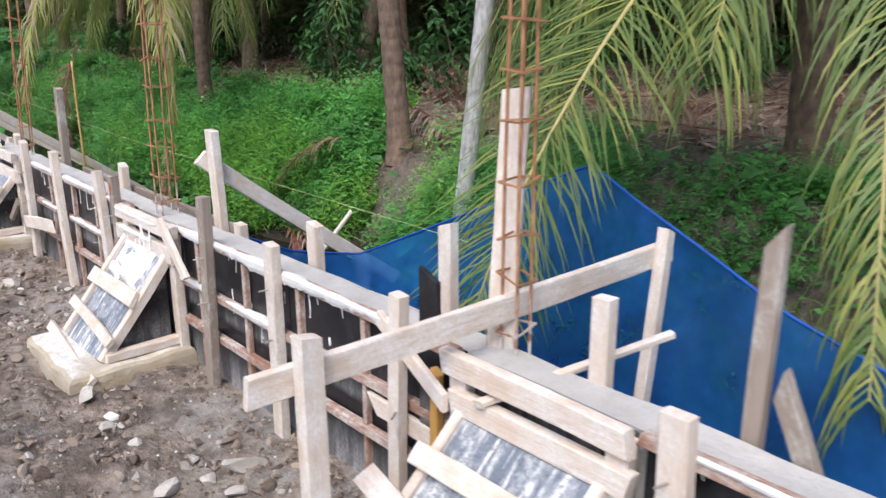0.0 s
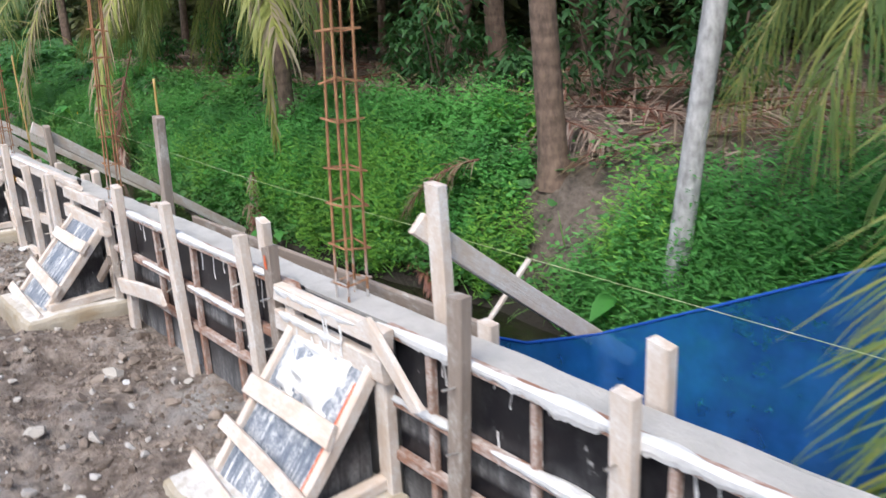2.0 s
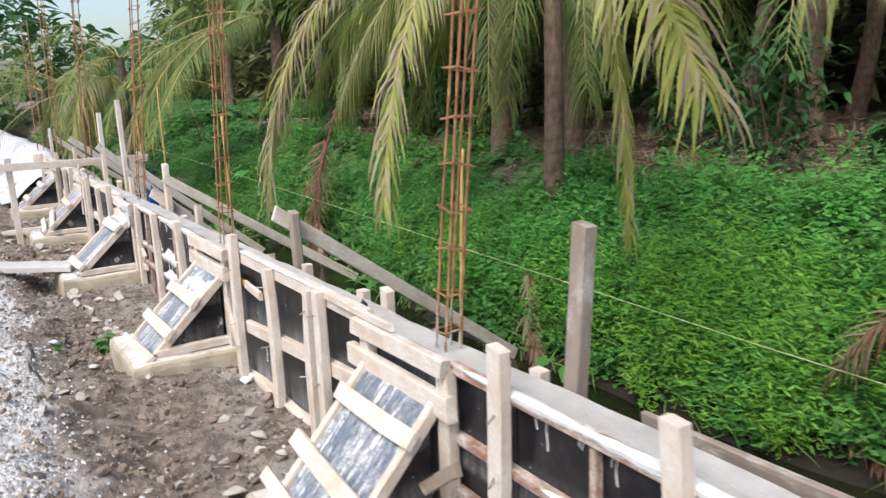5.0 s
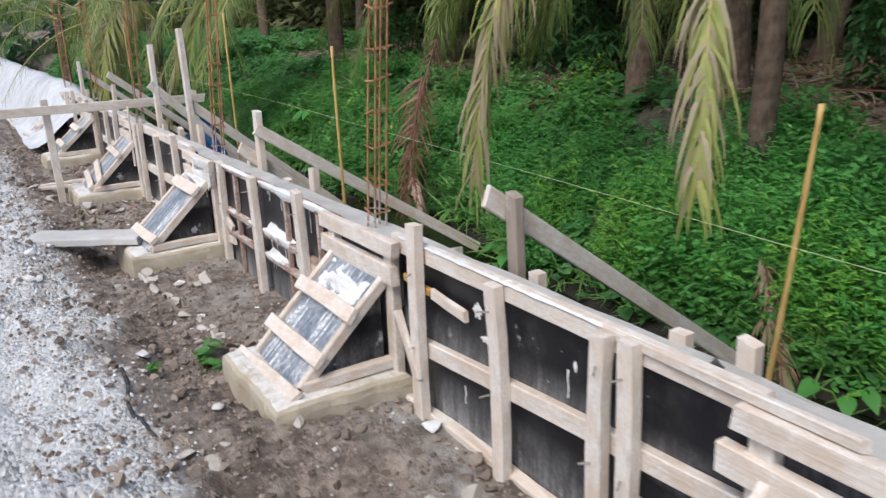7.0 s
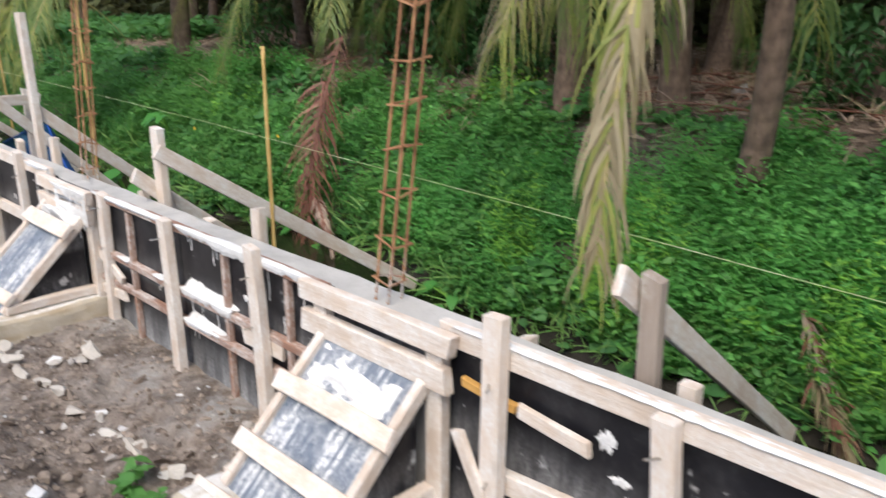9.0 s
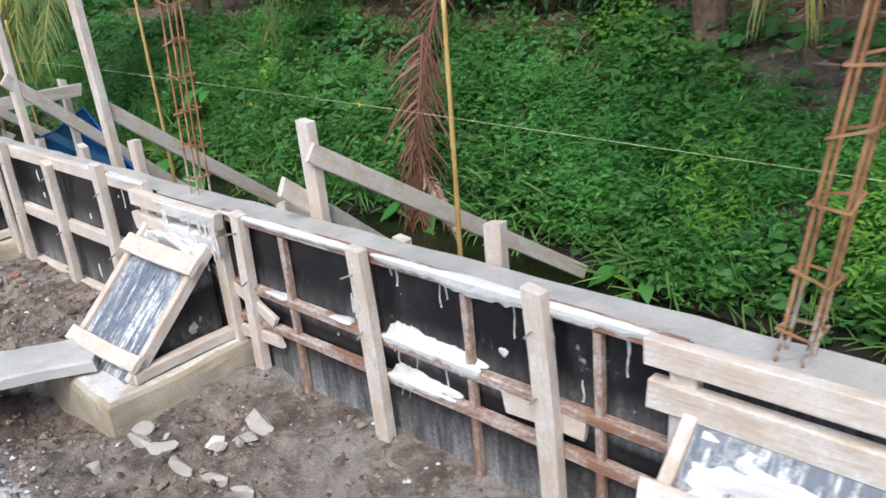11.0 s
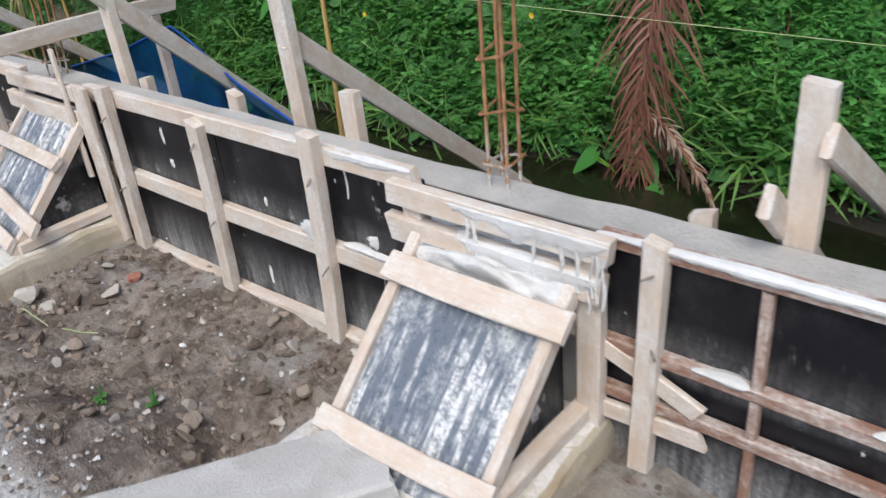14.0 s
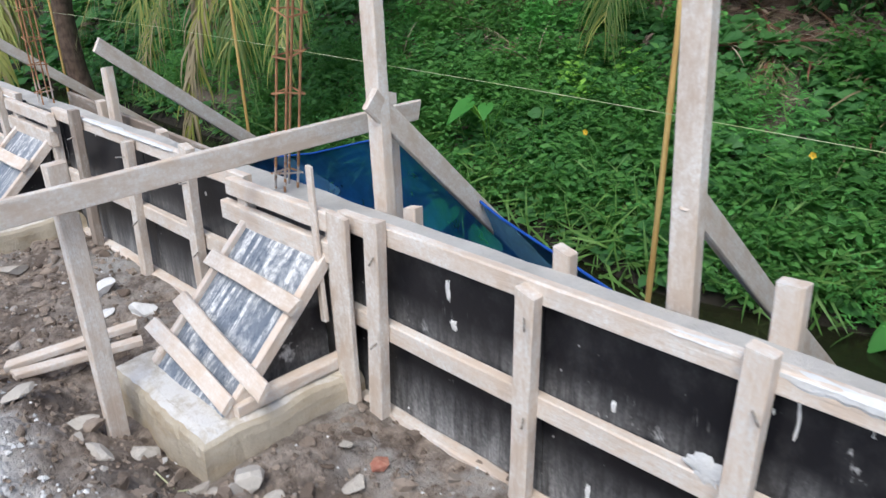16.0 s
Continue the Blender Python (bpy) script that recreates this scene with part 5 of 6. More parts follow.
palm(5.4, 17.9, 2.1, 0.13, (((2.43, 16.89, 0.34), (2.75, 16.95, 2.7), PALM_DRY, 0.40, 1.5, 0.45, 1.5), ((2.75, 16.75, 0.95), (2.9, 16.9, 2.6), PALM, 0.62, 0.9, 0.3), ((2.3, 17.1, 1.2), (2.7, 17.2, 2.6), PALM, 0.5, 0.9, 0.2), ((2.7, 16.1, 1.0), 0.9, PALM, 0.45), ((2.5, 17.6, 0.8), 0.9, PALM_YELLOW, 0.45), ((2.6, 19.0, 0.9), 0.9, PALM_YELLOW, 0.45), ((3.0, 16.6, 1.5), 0.6, PALM, 0.5)), 7, crown=6)
palm(5.3, 11.2, 3.4, 0.12, (((4.2, 12.6, 1.4), 0.7, PALM, 0.5), ((4.5, 13.4, 1.35), 0.7, PALM, 0.5), ((4.7, 10.6, 1.45), 0.7, PALM, 0.5), ((5.2, 9.7, 1.5), 0.7, PALM, 0.5)), 9, crown=8)
palm(3.45, 21.3, 2.1, 0.125, (((2.1, 19.6, 0.55), (2.3, 19.9, 2.6), PALM_YELLOW, 0.5, 1.3, 0.3, 1.6), ((2.45, 19.9, 0.75), (2.6, 20.2, 2.6), PALM_YELLOW, 0.45, 1.3, 0.3), ((2.25, 20.2, 0.6), (2.4, 20.4, 2.5), PALM_DRY, 0.4, 1.4, 0.4, 1.6), ((3.0, 22.5, 1.1), 0.9, PALM, 0.45)), 8, crown=6)
palm(4.2, 25.5, 2.2, 0.12, (((2.6, 24.6, 1.0), 0.9, PALM_YELLOW, 0.45), ((2.4, 26.5, 1.0), 0.9, PALM_YELLOW, 0.45)), 10, crown=8)
palm(3.0, 31.0, 2.4, 0.12, (), 11, crown=10)
palm(1.2, 34.0, 2.6, 0.13, (), 16, crown=12)
palm(-1.5, 38.0, 3.0, 0.13, (), 17, crown=12)
palm(-5.0, 42.0, 3.2, 0.13, (), 18, crown=12)
palm(3.6, 28.2, 2.0, 0.12, (), 19, crown=12)
palm(6.6, 6.6, 3.0, 0.13, (), 12, crown=9)
palm(7.3, 3.2, 2.6, 0.13, (), 13, crown=9)
palm(7.0, 8.6, 2.2, 0.13, (), 14, crown=10, reach=2.2)
palm(8.2, 11.4, 2.2, 0.13, (), 15, crown=10, reach=2.2)
for i in range(30):
    g = random.Random(300 + i)
    x, y = 6.5 + (i % 6) * 2.3 + g.uniform(-0.8, 0.8), -6 + (i // 6) * 7.5 + (i % 6) * 1.3 + g.uniform(-1.5, 1.5)
    palm(x, y, g.uniform(3.2, 5.5), g.uniform(0.1, 0.14), (), 40 + i, lean=(g.uniform(-0.4, 0.4), g.uniform(-0.4, 0.4)), crown=13, reach=3.2)


def bush(x, y, r, h, n, seed, size=0.16):
    g = np.random.default_rng(seed)
    z0 = float(land(x, y))
    th = thing("bush", (x, y, z0), "dark green broad-leaved bush under the palms", "bush", "bushes under the palms")
    v = g.normal(0, 1, (n, 3))
    v /= np.linalg.norm(v, axis=1)[:, None]
    p = v * (g.uniform(0.35, 1, n) ** 0.5 * (1 + 0.3 * np.sin(v[:, 0] * 5 + seed) * np.cos(v[:, 1] * 4)))[:, None] * np.array([r, r, h / 2]) + np.array([x, y, z0 + h / 2])
    leaf_cloud("foliage", p, (0, 0, 1), g.uniform(0.6, 1.1, n) * size, ((0, 0), (0.35, 0.15), (0.7, 0.12), (1, 0)), BUSH, th, curl=0.55, tilt=0.15, seed=seed)
    for k in range(4):
        timber("stem", (x + g.uniform(-0.05, 0.05), y + g.uniform(-0.05, 0.05), z0 - 0.05), (x + g.uniform(-r, r) * 0.6, y + g.uniform(-r, r) * 0.6, z0 + h * 0.7), 0.018, 0.018, th, BARK, steps=3, bow=0.05)


for x, y, r, h in ((6.0, 14.0, 0.5, 1.1), (6.5, 14.6, 0.5, 1.2), (6.2, 13.2, 0.45, 0.9), (6.7, 13.9, 0.5, 1.1), (6.0, 16.9, 0.45, 0.9), (5.5, 8.05, 0.42, 1.35), (5.6, 7.05, 0.3, 0.6), (5.95, 6.3, 0.55, 1.25), (6.3, 5.3, 0.5, 1.2), (6.2, 9.4, 0.4, 0.9), (7.0, 14.5, 0.5, 1.0), (5.9, 12.3, 0.35, 0.6)):
    bush(x, y, r, h, 620, int(x * 100 + y * 10), 0.15)
for i in range(12):
    g = random.Random(900 + i)
    bush(8.8 + (i % 3) * 2.2 + g.uniform(-0.6, 0.9), -1 + (i // 3) * 5.2 + g.uniform(-1, 1), g.uniform(0.35, 0.7), g.uniform(0.7, 1.5), 420, 500 + i)
# the canopy that shades the grove, and the wood behind
g = np.random.default_rng(79)
n = 7600
xw, yw = g.uniform(7.2, 15, n), g.uniform(-8, 34, n)
stuff(leaf_cloud("palm_canopy", np.stack([xw, yw, 3.6 + 2.2 * g.uniform(0, 1, n) + 0.25 * (xw - 6)], 1), (0, 0, 1), 0.9, ((0, 0.02), (0.5, 0.09), (1, 0)), PALM, curl=0.6, tilt=0.2, seed=80), "dense palm canopy over the grove", "trees")
n = 3400
xw, yw = g.uniform(5.5, 9.5, n), g.uniform(11.5, 20, n)
stuff(leaf_cloud("palm_canopy", np.stack([xw, yw, 2.9 + 1.2 * g.uniform(0, 1, n)], 1), (0, 0, 1), 0.9, ((0, 0.02), (0.5, 0.09), (1, 0)), PALM, curl=0.6, tilt=0.2, seed=82), "low palm canopy shading the far end of the grove", "trees")
n = 9000
xw, yw = g.uniform(-40, 16, n), g.uniform(46, 62, n)
stuff(leaf_cloud("far_trees", np.stack([xw, yw, g.uniform(0, 1, n) * (6 + 1.5 * np.sin(xw * 0.5))], 1), (0, 0, 1), 1.1, ((0, 0), (0.4, 0.2), (1, 0)), BUSH, curl=0.4, tilt=0.3, seed=81), "line of green trees beyond the site", "trees")
g = np.random.default_rng(77)
n = 42000
xw, yw = g.uniform(12.5, 24, n), g.uniform(-22, 60, n)
stuff(leaf_cloud("far_wood", np.stack([xw, yw, 0.6 + g.uniform(0, 1, n) ** 0.8 * (6 + 2 * np.sin(yw * 0.7))], 1), (0, 0, 1), 0.75, ((0, 0), (0.4, 0.2), (1, 0)), GROVE, curl=0.4, tilt=0.3, seed=78, rib=False), "dark palm grove behind the bank", "trees")


# a low wooded rise closes the view behind the grove
xs, ys = np.linspace(24, 34, 6), np.linspace(-70, 110, 120)
X, Y = np.meshgrid(xs, ys)
Z = np.where(X < 25, 0.5, 8.5 + 1.5 * vnoise(Y * 0.3, X * 0.3, 131))
k = len(xs)
fs = [(i * k + j, i * k + j + 1, (i + 1) * k + j + 1, (i + 1) * k + j) for i in range(len(ys) - 1) for j in range(k - 1)]
tagged(put("backdrop", mesh_of("backdrop", np.stack([X.ravel(), Y.ravel(), Z.ravel()], 1).tolist(), fs, GROVE)), "dim green wooded rise far behind the palm grove", "backdrop", kind="structure")


# ---- loose timbers, boards and markers ----
def batter(board, posts, label):
    th = thing("batter_board", (board[0][0], board[0][1], 0), label, "timber frame", "batter boards across the wall")
    timber("board", board[0], board[1], 0.085, 0.028, th, WOOD, side=(0, 1, 0), steps=8, bow=0.012)
    for i, (p, q) in enumerate(posts):
        timber("post", p, q, 0.05 if i else 0.068, 0.045, th, WOOD, side=(0, 1, 0), steps=4, bow=0.008)
    return th


batter(((0.80, 1.62, 0.83), (2.47, 1.53, 0.895)), (((0.95, 1.575, -0.1), (0.95, 1.575, 0.955)), ((2.18, 1.50, -0.5), (2.39, 1.50, 0.99))), "sawn board nailed across two stakes, spanning the wall")
batter(((0.36, 14.34, 0.935), (2.28, 14.44, 0.92)), (((0.78, 14.46, -0.1), (0.76, 14.43, 1.03)), ((2.2, 14.52, -0.5), (2.2, 14.53, 1.0))), "weathered board on stakes spanning the wall beside a buttress")
tagged(timber("upright_board", (1.66, 1.60, TOP - 0.06), (1.74, 1.63, 1.51), 0.085, 0.03, None, WOOD, side=(0.8, 0.5, 0), steps=6), "whitish board tied upright to the rebar cage", "board")
tagged(sheet("plywood_offcut", ((1.498, 1.80, 0.02), (1.498, 1.705, 0.02), (1.498, 1.715, 0.935), (1.498, 1.80, 0.97)), 0.016, None, PLY), "black plywood offcut standing upright at the wall", "board")
tagged(timber("batten", (1.425, 1.455, 0.655), (2.0, 1.205, 0.79), 0.03, 0.022, None, WOOD, side=(0, 0, 1)), "thin pale batten lying over the wall top", "batten")
tagged(timber("batten", (1.425, 3.66, 0.785), (1.425, 3.40, 0.55), 0.052, 0.024, None, WOOD), "short pale board nailed aslant beside a buttress", "batten")
tagged(timber("batten", (1.503, 8.76, 0.615), (1.503, 8.55, 0.60), 0.032, 0.022, None, WOOD_YELLOW), "short orange-yellow batten behind a stud", "batten")
tagged(timber("batten", (1.503, 8.54, 0.60), (1.503, 8.30, 0.575), 0.045, 0.022, None, WOOD), "short pale batten nailed to a stud", "batten")
tagged(timber("batten", (1.435, 8.72, 0.49), (1.44, 8.585, 0.23), 0.045, 0.022, None, WOOD), "pale board offcut leaning in the formwork corner", "batten")
tagged(timber("batten", (1.504, 11.63, 0.46), (1.502, 11.215, 0.305), 0.055, 0.022, None, WOOD), "short pale board nailed aslant behind a stud", "batten")
tagged(timber("batten", (1.504, 11.56, 0.20), (1.502, 11.20, 0.225), 0.055, 0.022, None, WOOD), "short pale board nailed across a stud", "batten")
tagged(timber("batten", (1.50, 7.56, TOP + 0.028), (1.47, 6.75, TOP + 0.04), 0.022, 0.032, None, WOOD, side=(0, 0, 1)), "long thin honey-coloured batten on the formwork edge", "batten")
tagged(timber("batten", (1.505, 2.02, 0.735), (1.43, 1.60, 0.60), 0.055, 0.024, None, WOOD), "short pale board slanting from a stud down to a buttress form", "batten")
tagged(timber("batten", (1.505, 2.06, 0.40), (1.50, 1.72, 0.395), 0.07, 0.022, None, WOOD, end0=0.03), "splintered pale board nailed low across the formwork", "batten")
tagged(timber("batten", (1.475, 1.695, 0.05), (1.475, 1.69, 0.66), 0.035, 0.03, None, WOOD_YELLOW), "honey-coloured upright batten in the formwork corner", "batten")
tagged(timber("batten", (1.507, 10.03, 0.375), (1.507, 9.74, 0.385), 0.085, 0.02, None, WOOD), "short wide pale board nailed behind a stud", "batten")
tagged(timber("batten", (1.43, 6.13, 0.315), (1.43, 5.50, 0.395), 0.085, 0.024, None, WOOD, end1=0.02), "wide pale board nailed low over the wales", "batten")
tagged(timber("batten", (1.41, 6.45, 0.28), (1.42, 6.24, 0.44), 0.05, 0.024, None, WOOD_GREY), "short weathered offcut nailed aslant on a buttress upright", "batten")
tagged(timber("upright_board", (1.455, 13.965, 0.02), (1.455, 13.955, 0.78), 0.10, 0.025, None, WOOD, steps=4), "wide pale board standing between stud and buttress", "board")
tagged(timber("batten", (1.43, 14.05, 0.36), (1.44, 14.07, 0.93), 0.03, 0.018, None, WOOD), "thin pale stick standing against the formwork", "batten")
tagged(timber("batten", (2.70, 4.70, -0.17), (3.23, 4.64, 0.37), 0.032, 0.02, None, WOOD), "weathered stick poking out of the ditch", "batten")

for a, b in (((2.15, 10.80, -0.4), (2.12, 10.72, 1.50)), ((2.33, 7.66, -0.4), (2.29, 7.46, 1.36)), ((2.2, 13.23, -0.4), (2.2, 13.17, 1.75)), ((2.66, 16.55, -0.3), (2.63, 16.5, 1.35)), ((2.5, 19.3, -0.3), (2.47, 19.15, 1.7))):
    a, b = Vector(a), Vector(b)
    n, verts, faces = 10, [], []
    steps = 28
    for i in range(steps + 1):
        f = i / steps
        p = a.lerp(b, f) + Vector((0.01 * math.sin(f * 5), 0.012 * math.sin(f * 4 + 1), 0))
        r = 0.0115 * (1 - 0.25 * f) * (1.18 if i % 4 == 0 else 1.0)
        for k in range(n):
            t = 2 * math.pi * k / n
            verts.append((p.x + r * math.cos(t), p.y + r * math.sin(t), p.z))
    for i in range(steps):
        for k in range(n):
            q, w = i * n + k, i * n + (k + 1) % n
            faces.append((q, w, w + n, q + n))
    faces.append(tuple(range(steps * n, steps * n + n)))
    tagged(put("bamboo_pole", mesh_of("bamboo_pole", verts, faces, BAMBOO, smooth=True)), "thin yellow bamboo pole stuck in the ditch", "pole", "bamboo poles behind the wall")


def tube(name, pts, r, mat, n=6, parent=None):
    verts, faces = [], []
    pts = [Vector(p) for p in pts]
    for i, p in enumerate(pts):
        d = (pts[min(i + 1, len(pts) - 1)] - pts[max(i - 1, 0)]).normalized()
        s = d.cross(Vector((0, 0, 1)))
        s = s.normalized() if s.length > 1e-3 else Vector((1, 0, 0))
        u = s.cross(d)
        for k in range(n):
            t = 2 * math.pi * k / n
            verts.append(p + s * r * math.cos(t) + u * r * math.sin(t))
    for i in range(len(pts) - 1):
        for k in range(n):
            q, w = i * n + k, i * n + (k + 1) % n
            faces.append((q, w, w + n, q + n))
    return put(name, mesh_of(name, verts, faces, mat, smooth=True), None, parent)


tagged(tube("string_line", [(1.9, y, float(np.interp(y, (2, 5.3, 8.6, 11, 13.4, 16, 20), (0.93, 0.955, 1.06, 1.13, 1.18, 1.21, 1.2)))) for y in np.arange(2.0, 20.1, 0.5)], 0.0009, STRING), "taut greenish builder's string line along the wall", "string")
tagged(tube("cable", [(0.42 + 0.02 * math.sin(k * 0.9), 9.55 - 0.075 * k, float(land(0.42, 9.55 - 0.075 * k)) + 0.008) for k in range(10)], 0.009, HOSE), "short piece of black cable on the gravel", "cable")
tagged(tube("cable", [(0.75 + 0.03 * k, 14.1 - 0.09 * k + 0.02 * math.sin(k), float(land(0.75 + 0.03 * k, 14.1 - 0.09 * k)) + 0.006) for k in range(9)], 0.0025, STRING), "loose tie wire lying on the mud", "wire")


def net(top, low, label, seed, belly):
    """A hanging net: a slack sheet from a hemmed top edge."""
    th = thing("safety_net", low[0], label, "net", "blue nets behind the wall")
    T, L = [Vector(p) for p in top], [Vector(p) for p in low]
    n, k = 60, 24

    def at(P, f):
        f = f * (len(P) - 1)
        i = min(int(f), len(P) - 2)
        e = f - i
        p0, p1, p2, p3 = P[max(i - 1, 0)], P[i], P[i + 1], P[min(i + 2, len(P) - 1)]
        q = 0.5 * (2 * p1 + (p2 - p0) * e + (2 * p0 - 5 * p1 + 4 * p2 - p3) * e * e + (3 * p1 - p0 - 3 * p2 + p3) * e ** 3)
        return q * 0.2 + p1.lerp(p2, e) * 0.8

    verts, faces = [], []
    for i in range(n + 1):
        a, b = at(T, i / n), at(L, i / n)
        for j in range(k + 1):
            f = j / k
            p = a.lerp(b, f)
            fold = 0.045 * float(vnoise(i * 0.22 + seed, f * 1.3, 91)) + 0.02 * float(vnoise(i * 0.7, f * 2 + seed, 92))
            verts.append(p + Vector((fold * f ** 0.5 + belly * math.sin(math.pi * f), 0, 0)))
    for i in range(n):
        for j in range(k):
            q = i * (k + 1) + j
            faces.append((q, q + 1, q + k + 2, q + k + 1))
    put("netting", mesh_of("netting", verts, faces, NET, smooth=True), None, th)
    tube("hem", [at(T, i / n) for i in range(n + 1)], 0.006, HEM, 8, th)
    return th


net(((1.76, 3.52, 0.68), (2.11, 3.60, 0.509), (2.57, 3.62, 0.40), (2.67, 3.14, 0.625), (2.76, 2.66, 0.855), (2.84, 2.20, 1.075), (2.71, 1.82, 0.975), (2.58, 1.43, 0.875), (2.45, 1.05, 0.775), (2.3, 0.2, 0.6), (2.2, -1.2, 0.45)),
    ((1.84, 3.5, 0.05), (2.1, 3.5, -0.1), (2.4, 3.45, -0.12), (2.5, 3.0, -0.14), (2.55, 2.6, -0.14), (2.6, 2.15, -0.14), (2.5, 1.75, -0.14), (2.4, 1.35, -0.14), (2.3, 0.95, -0.14), (2.1, 0.1, -0.14), (2.05, -1.2, -0.14)), "blue mesh net hanging from stakes over the ditch", 1, 0.04)
net(((2.5, 16.4, 0.28), (2.44, 15.5, 0.50), (2.36, 14.68, 0.75), (2.25, 14.2, 0.66), (2.16, 13.86, 0.595), (2.0, 13.23, 0.535), (1.82, 12.9, 0.50)),
    ((2.4, 16.3, -0.1), (2.38, 15.5, -0.1), (2.40, 14.65, -0.12), (2.33, 14.2, -0.1), (2.2, 13.8, -0.05), (2.0, 13.2, 0.1), (1.84, 12.92, 0.3)), "blue mesh net sagging behind the wall", 5, 0.10)

# a white tarpaulin over the far stretch
verts, faces = [], []
prof = ((1.80, 0.45), (1.78, 0.80), (1.66, 0.84), (1.5, 0.84), (1.40, 0.78), (1.22, 0.52), (1.08, 0.27), (0.95, 0.15), (0.84, 0.12))
for i in range(61):
    y = 18.2 + 0.3 * i
    rise = min(1.0, 0.55 + 0.45 * i / 6)
    for j, (x, z) in enumerate(prof):
        verts.append((x + 0.05 * float(vnoise(i * 0.45, j * 0.5, 95)), y, 0.12 + (z - 0.12) * rise + 0.035 * float(vnoise(i * 0.8, j * 0.7, 96))))
k = len(prof)
for i in range(60):
    for j in range(k - 1):
        q = i * k + j
        faces.append((q, q + k, q + k + 1, q + 1))
tagged(put("tarpaulin", mesh_of("tarpaulin", verts, faces, TARP, smooth=True)), "creased white tarpaulin draped over the wall and ground", "tarpaulin")

# concrete plank resting on a footing
def rough_block(name, p, q, w, t, mat, label, category, seed):
    n = 14
    verts, faces = [], []
    length = (Vector(q) - Vector(p)).length
    prof = [(-w / 2, -t / 2), (-w / 6, -t / 2), (w / 6, -t / 2), (w / 2, -t / 2), (w / 2, t / 2 - 0.008), (w / 2 - 0.01, t / 2), (w / 6, t / 2), (-w / 6, t / 2), (-w / 2 + 0.01, t / 2), (-w / 2, t / 2 - 0.008)]
    m = len(prof)
    for i in range(n + 1):
        for x, y in prof:
            j = 0.006
            verts.append((x + j * float(vnoise(i * 1.3 + seed, x * 40, 97)), y + j * 0.6 * float(vnoise(i * 1.1, x * 30 + seed, 98)), length * i / n + (0.02 * float(vnoise(x * 20, y * 20 + seed, 99)) if i in (0, n) else 0)))
    for i in range(n):
        for k in range(m):
            a, b = i * m + k, i * m + (k + 1) % m
            faces.append((a, b, b + m, a + m))
    faces += [tuple(range(m - 1, -1, -1)), tuple(range(n * m, n * m + m))]
    return tagged(put(name, mesh_of(name, verts, faces, mat), along(p, q, (0, 0, 1))), label, category)


rough_block("concrete_plank", (1.02, 11.86, 0.20), (0.34, 12.27, 0.215), 0.27, 0.05, PLANK, "thick whitish cement-covered plank resting on a footing", "plank", 3)

for p, q in (((0.62, 15.10, 0.10), (1.12, 15.0, 0.13)), ((0.62, 15.03, 0.09), (1.09, 14.90, 0.10))):
    tagged(timber("loose_board", p, q, 0.05, 0.03, None, WOOD, side=(0, 0, 1)), "pale board offcut lying on the mud by a footing", "board", "boards on the mud")
tagged(timber("batten", (1.13, 12.27, 0.07), (1.17, 12.03, 0.075), 0.025, 0.018, None, WOOD, side=(0, 0, 1)), "splintered wood stick lying on the mud", "stick")
tagged(splat(None, 12.60, 0.44, 0.05, 4, x=1.492, tall=0.9), "white lump of cement stuck to the middle wale", "cement")
ob = put("paint_mark", mesh_of("paint_mark", [(1.4425, 4.338, 0.80), (1.4425, 4.356, 0.797), (1.4425, 4.360, 0.85), (1.4425, 4.344, 0.856)], [(3, 2, 1, 0)], ORANGE))
tagged(ob, "short orange paint mark on the top of a stud", "paint mark")

# ---- rubble, stones, gravel ----
PROTO = []
for k in range(10):
    bm = bmesh.new()
    bmesh.ops.create_icosphere(bm, subdivisions=2, radius=1.0)
    g = random.Random(700 + k)
    cuts = [(Vector((g.gauss(0, 1), g.gauss(0, 1), g.gauss(0, 1))).normalized(), g.uniform(0.28, 0.62)) for _ in range(8)]
    for v in bm.verts:
        for n, d in cuts:
            e = v.co.dot(n) - d
            if e > 0:
                v.co -= n * e
        v.co += v.co.normalized() * 0.03 * g.uniform(-1, 1)
    me = bpy.data.meshes.new("stone")
    bm.to_mesh(me)
    bm.free()
    me.materials.append(STONE if k < 8 else CEMENT)
    PROTO.append(me)


def stone(x, y, r, k, label="broken pale stone lying on the mud", mat_mesh=None):
    g = random.Random(int(x * 971 + y * 131 + k))
    z = float(land(x, y))
    m = Matrix.LocRotScale((x, y, z + r * 0.3), Euler((g.uniform(-0.35, 0.35), g.uniform(-0.35, 0.35), g.uniform(0, 6))), (r * g.uniform(0.9, 1.5), r * g.uniform(0.7, 1.1), r * g.uniform(0.35, 0.7)))
    tagged(put("stone", mat_mesh or PROTO[k % 10], m), label, "stone", "stones on the mud")


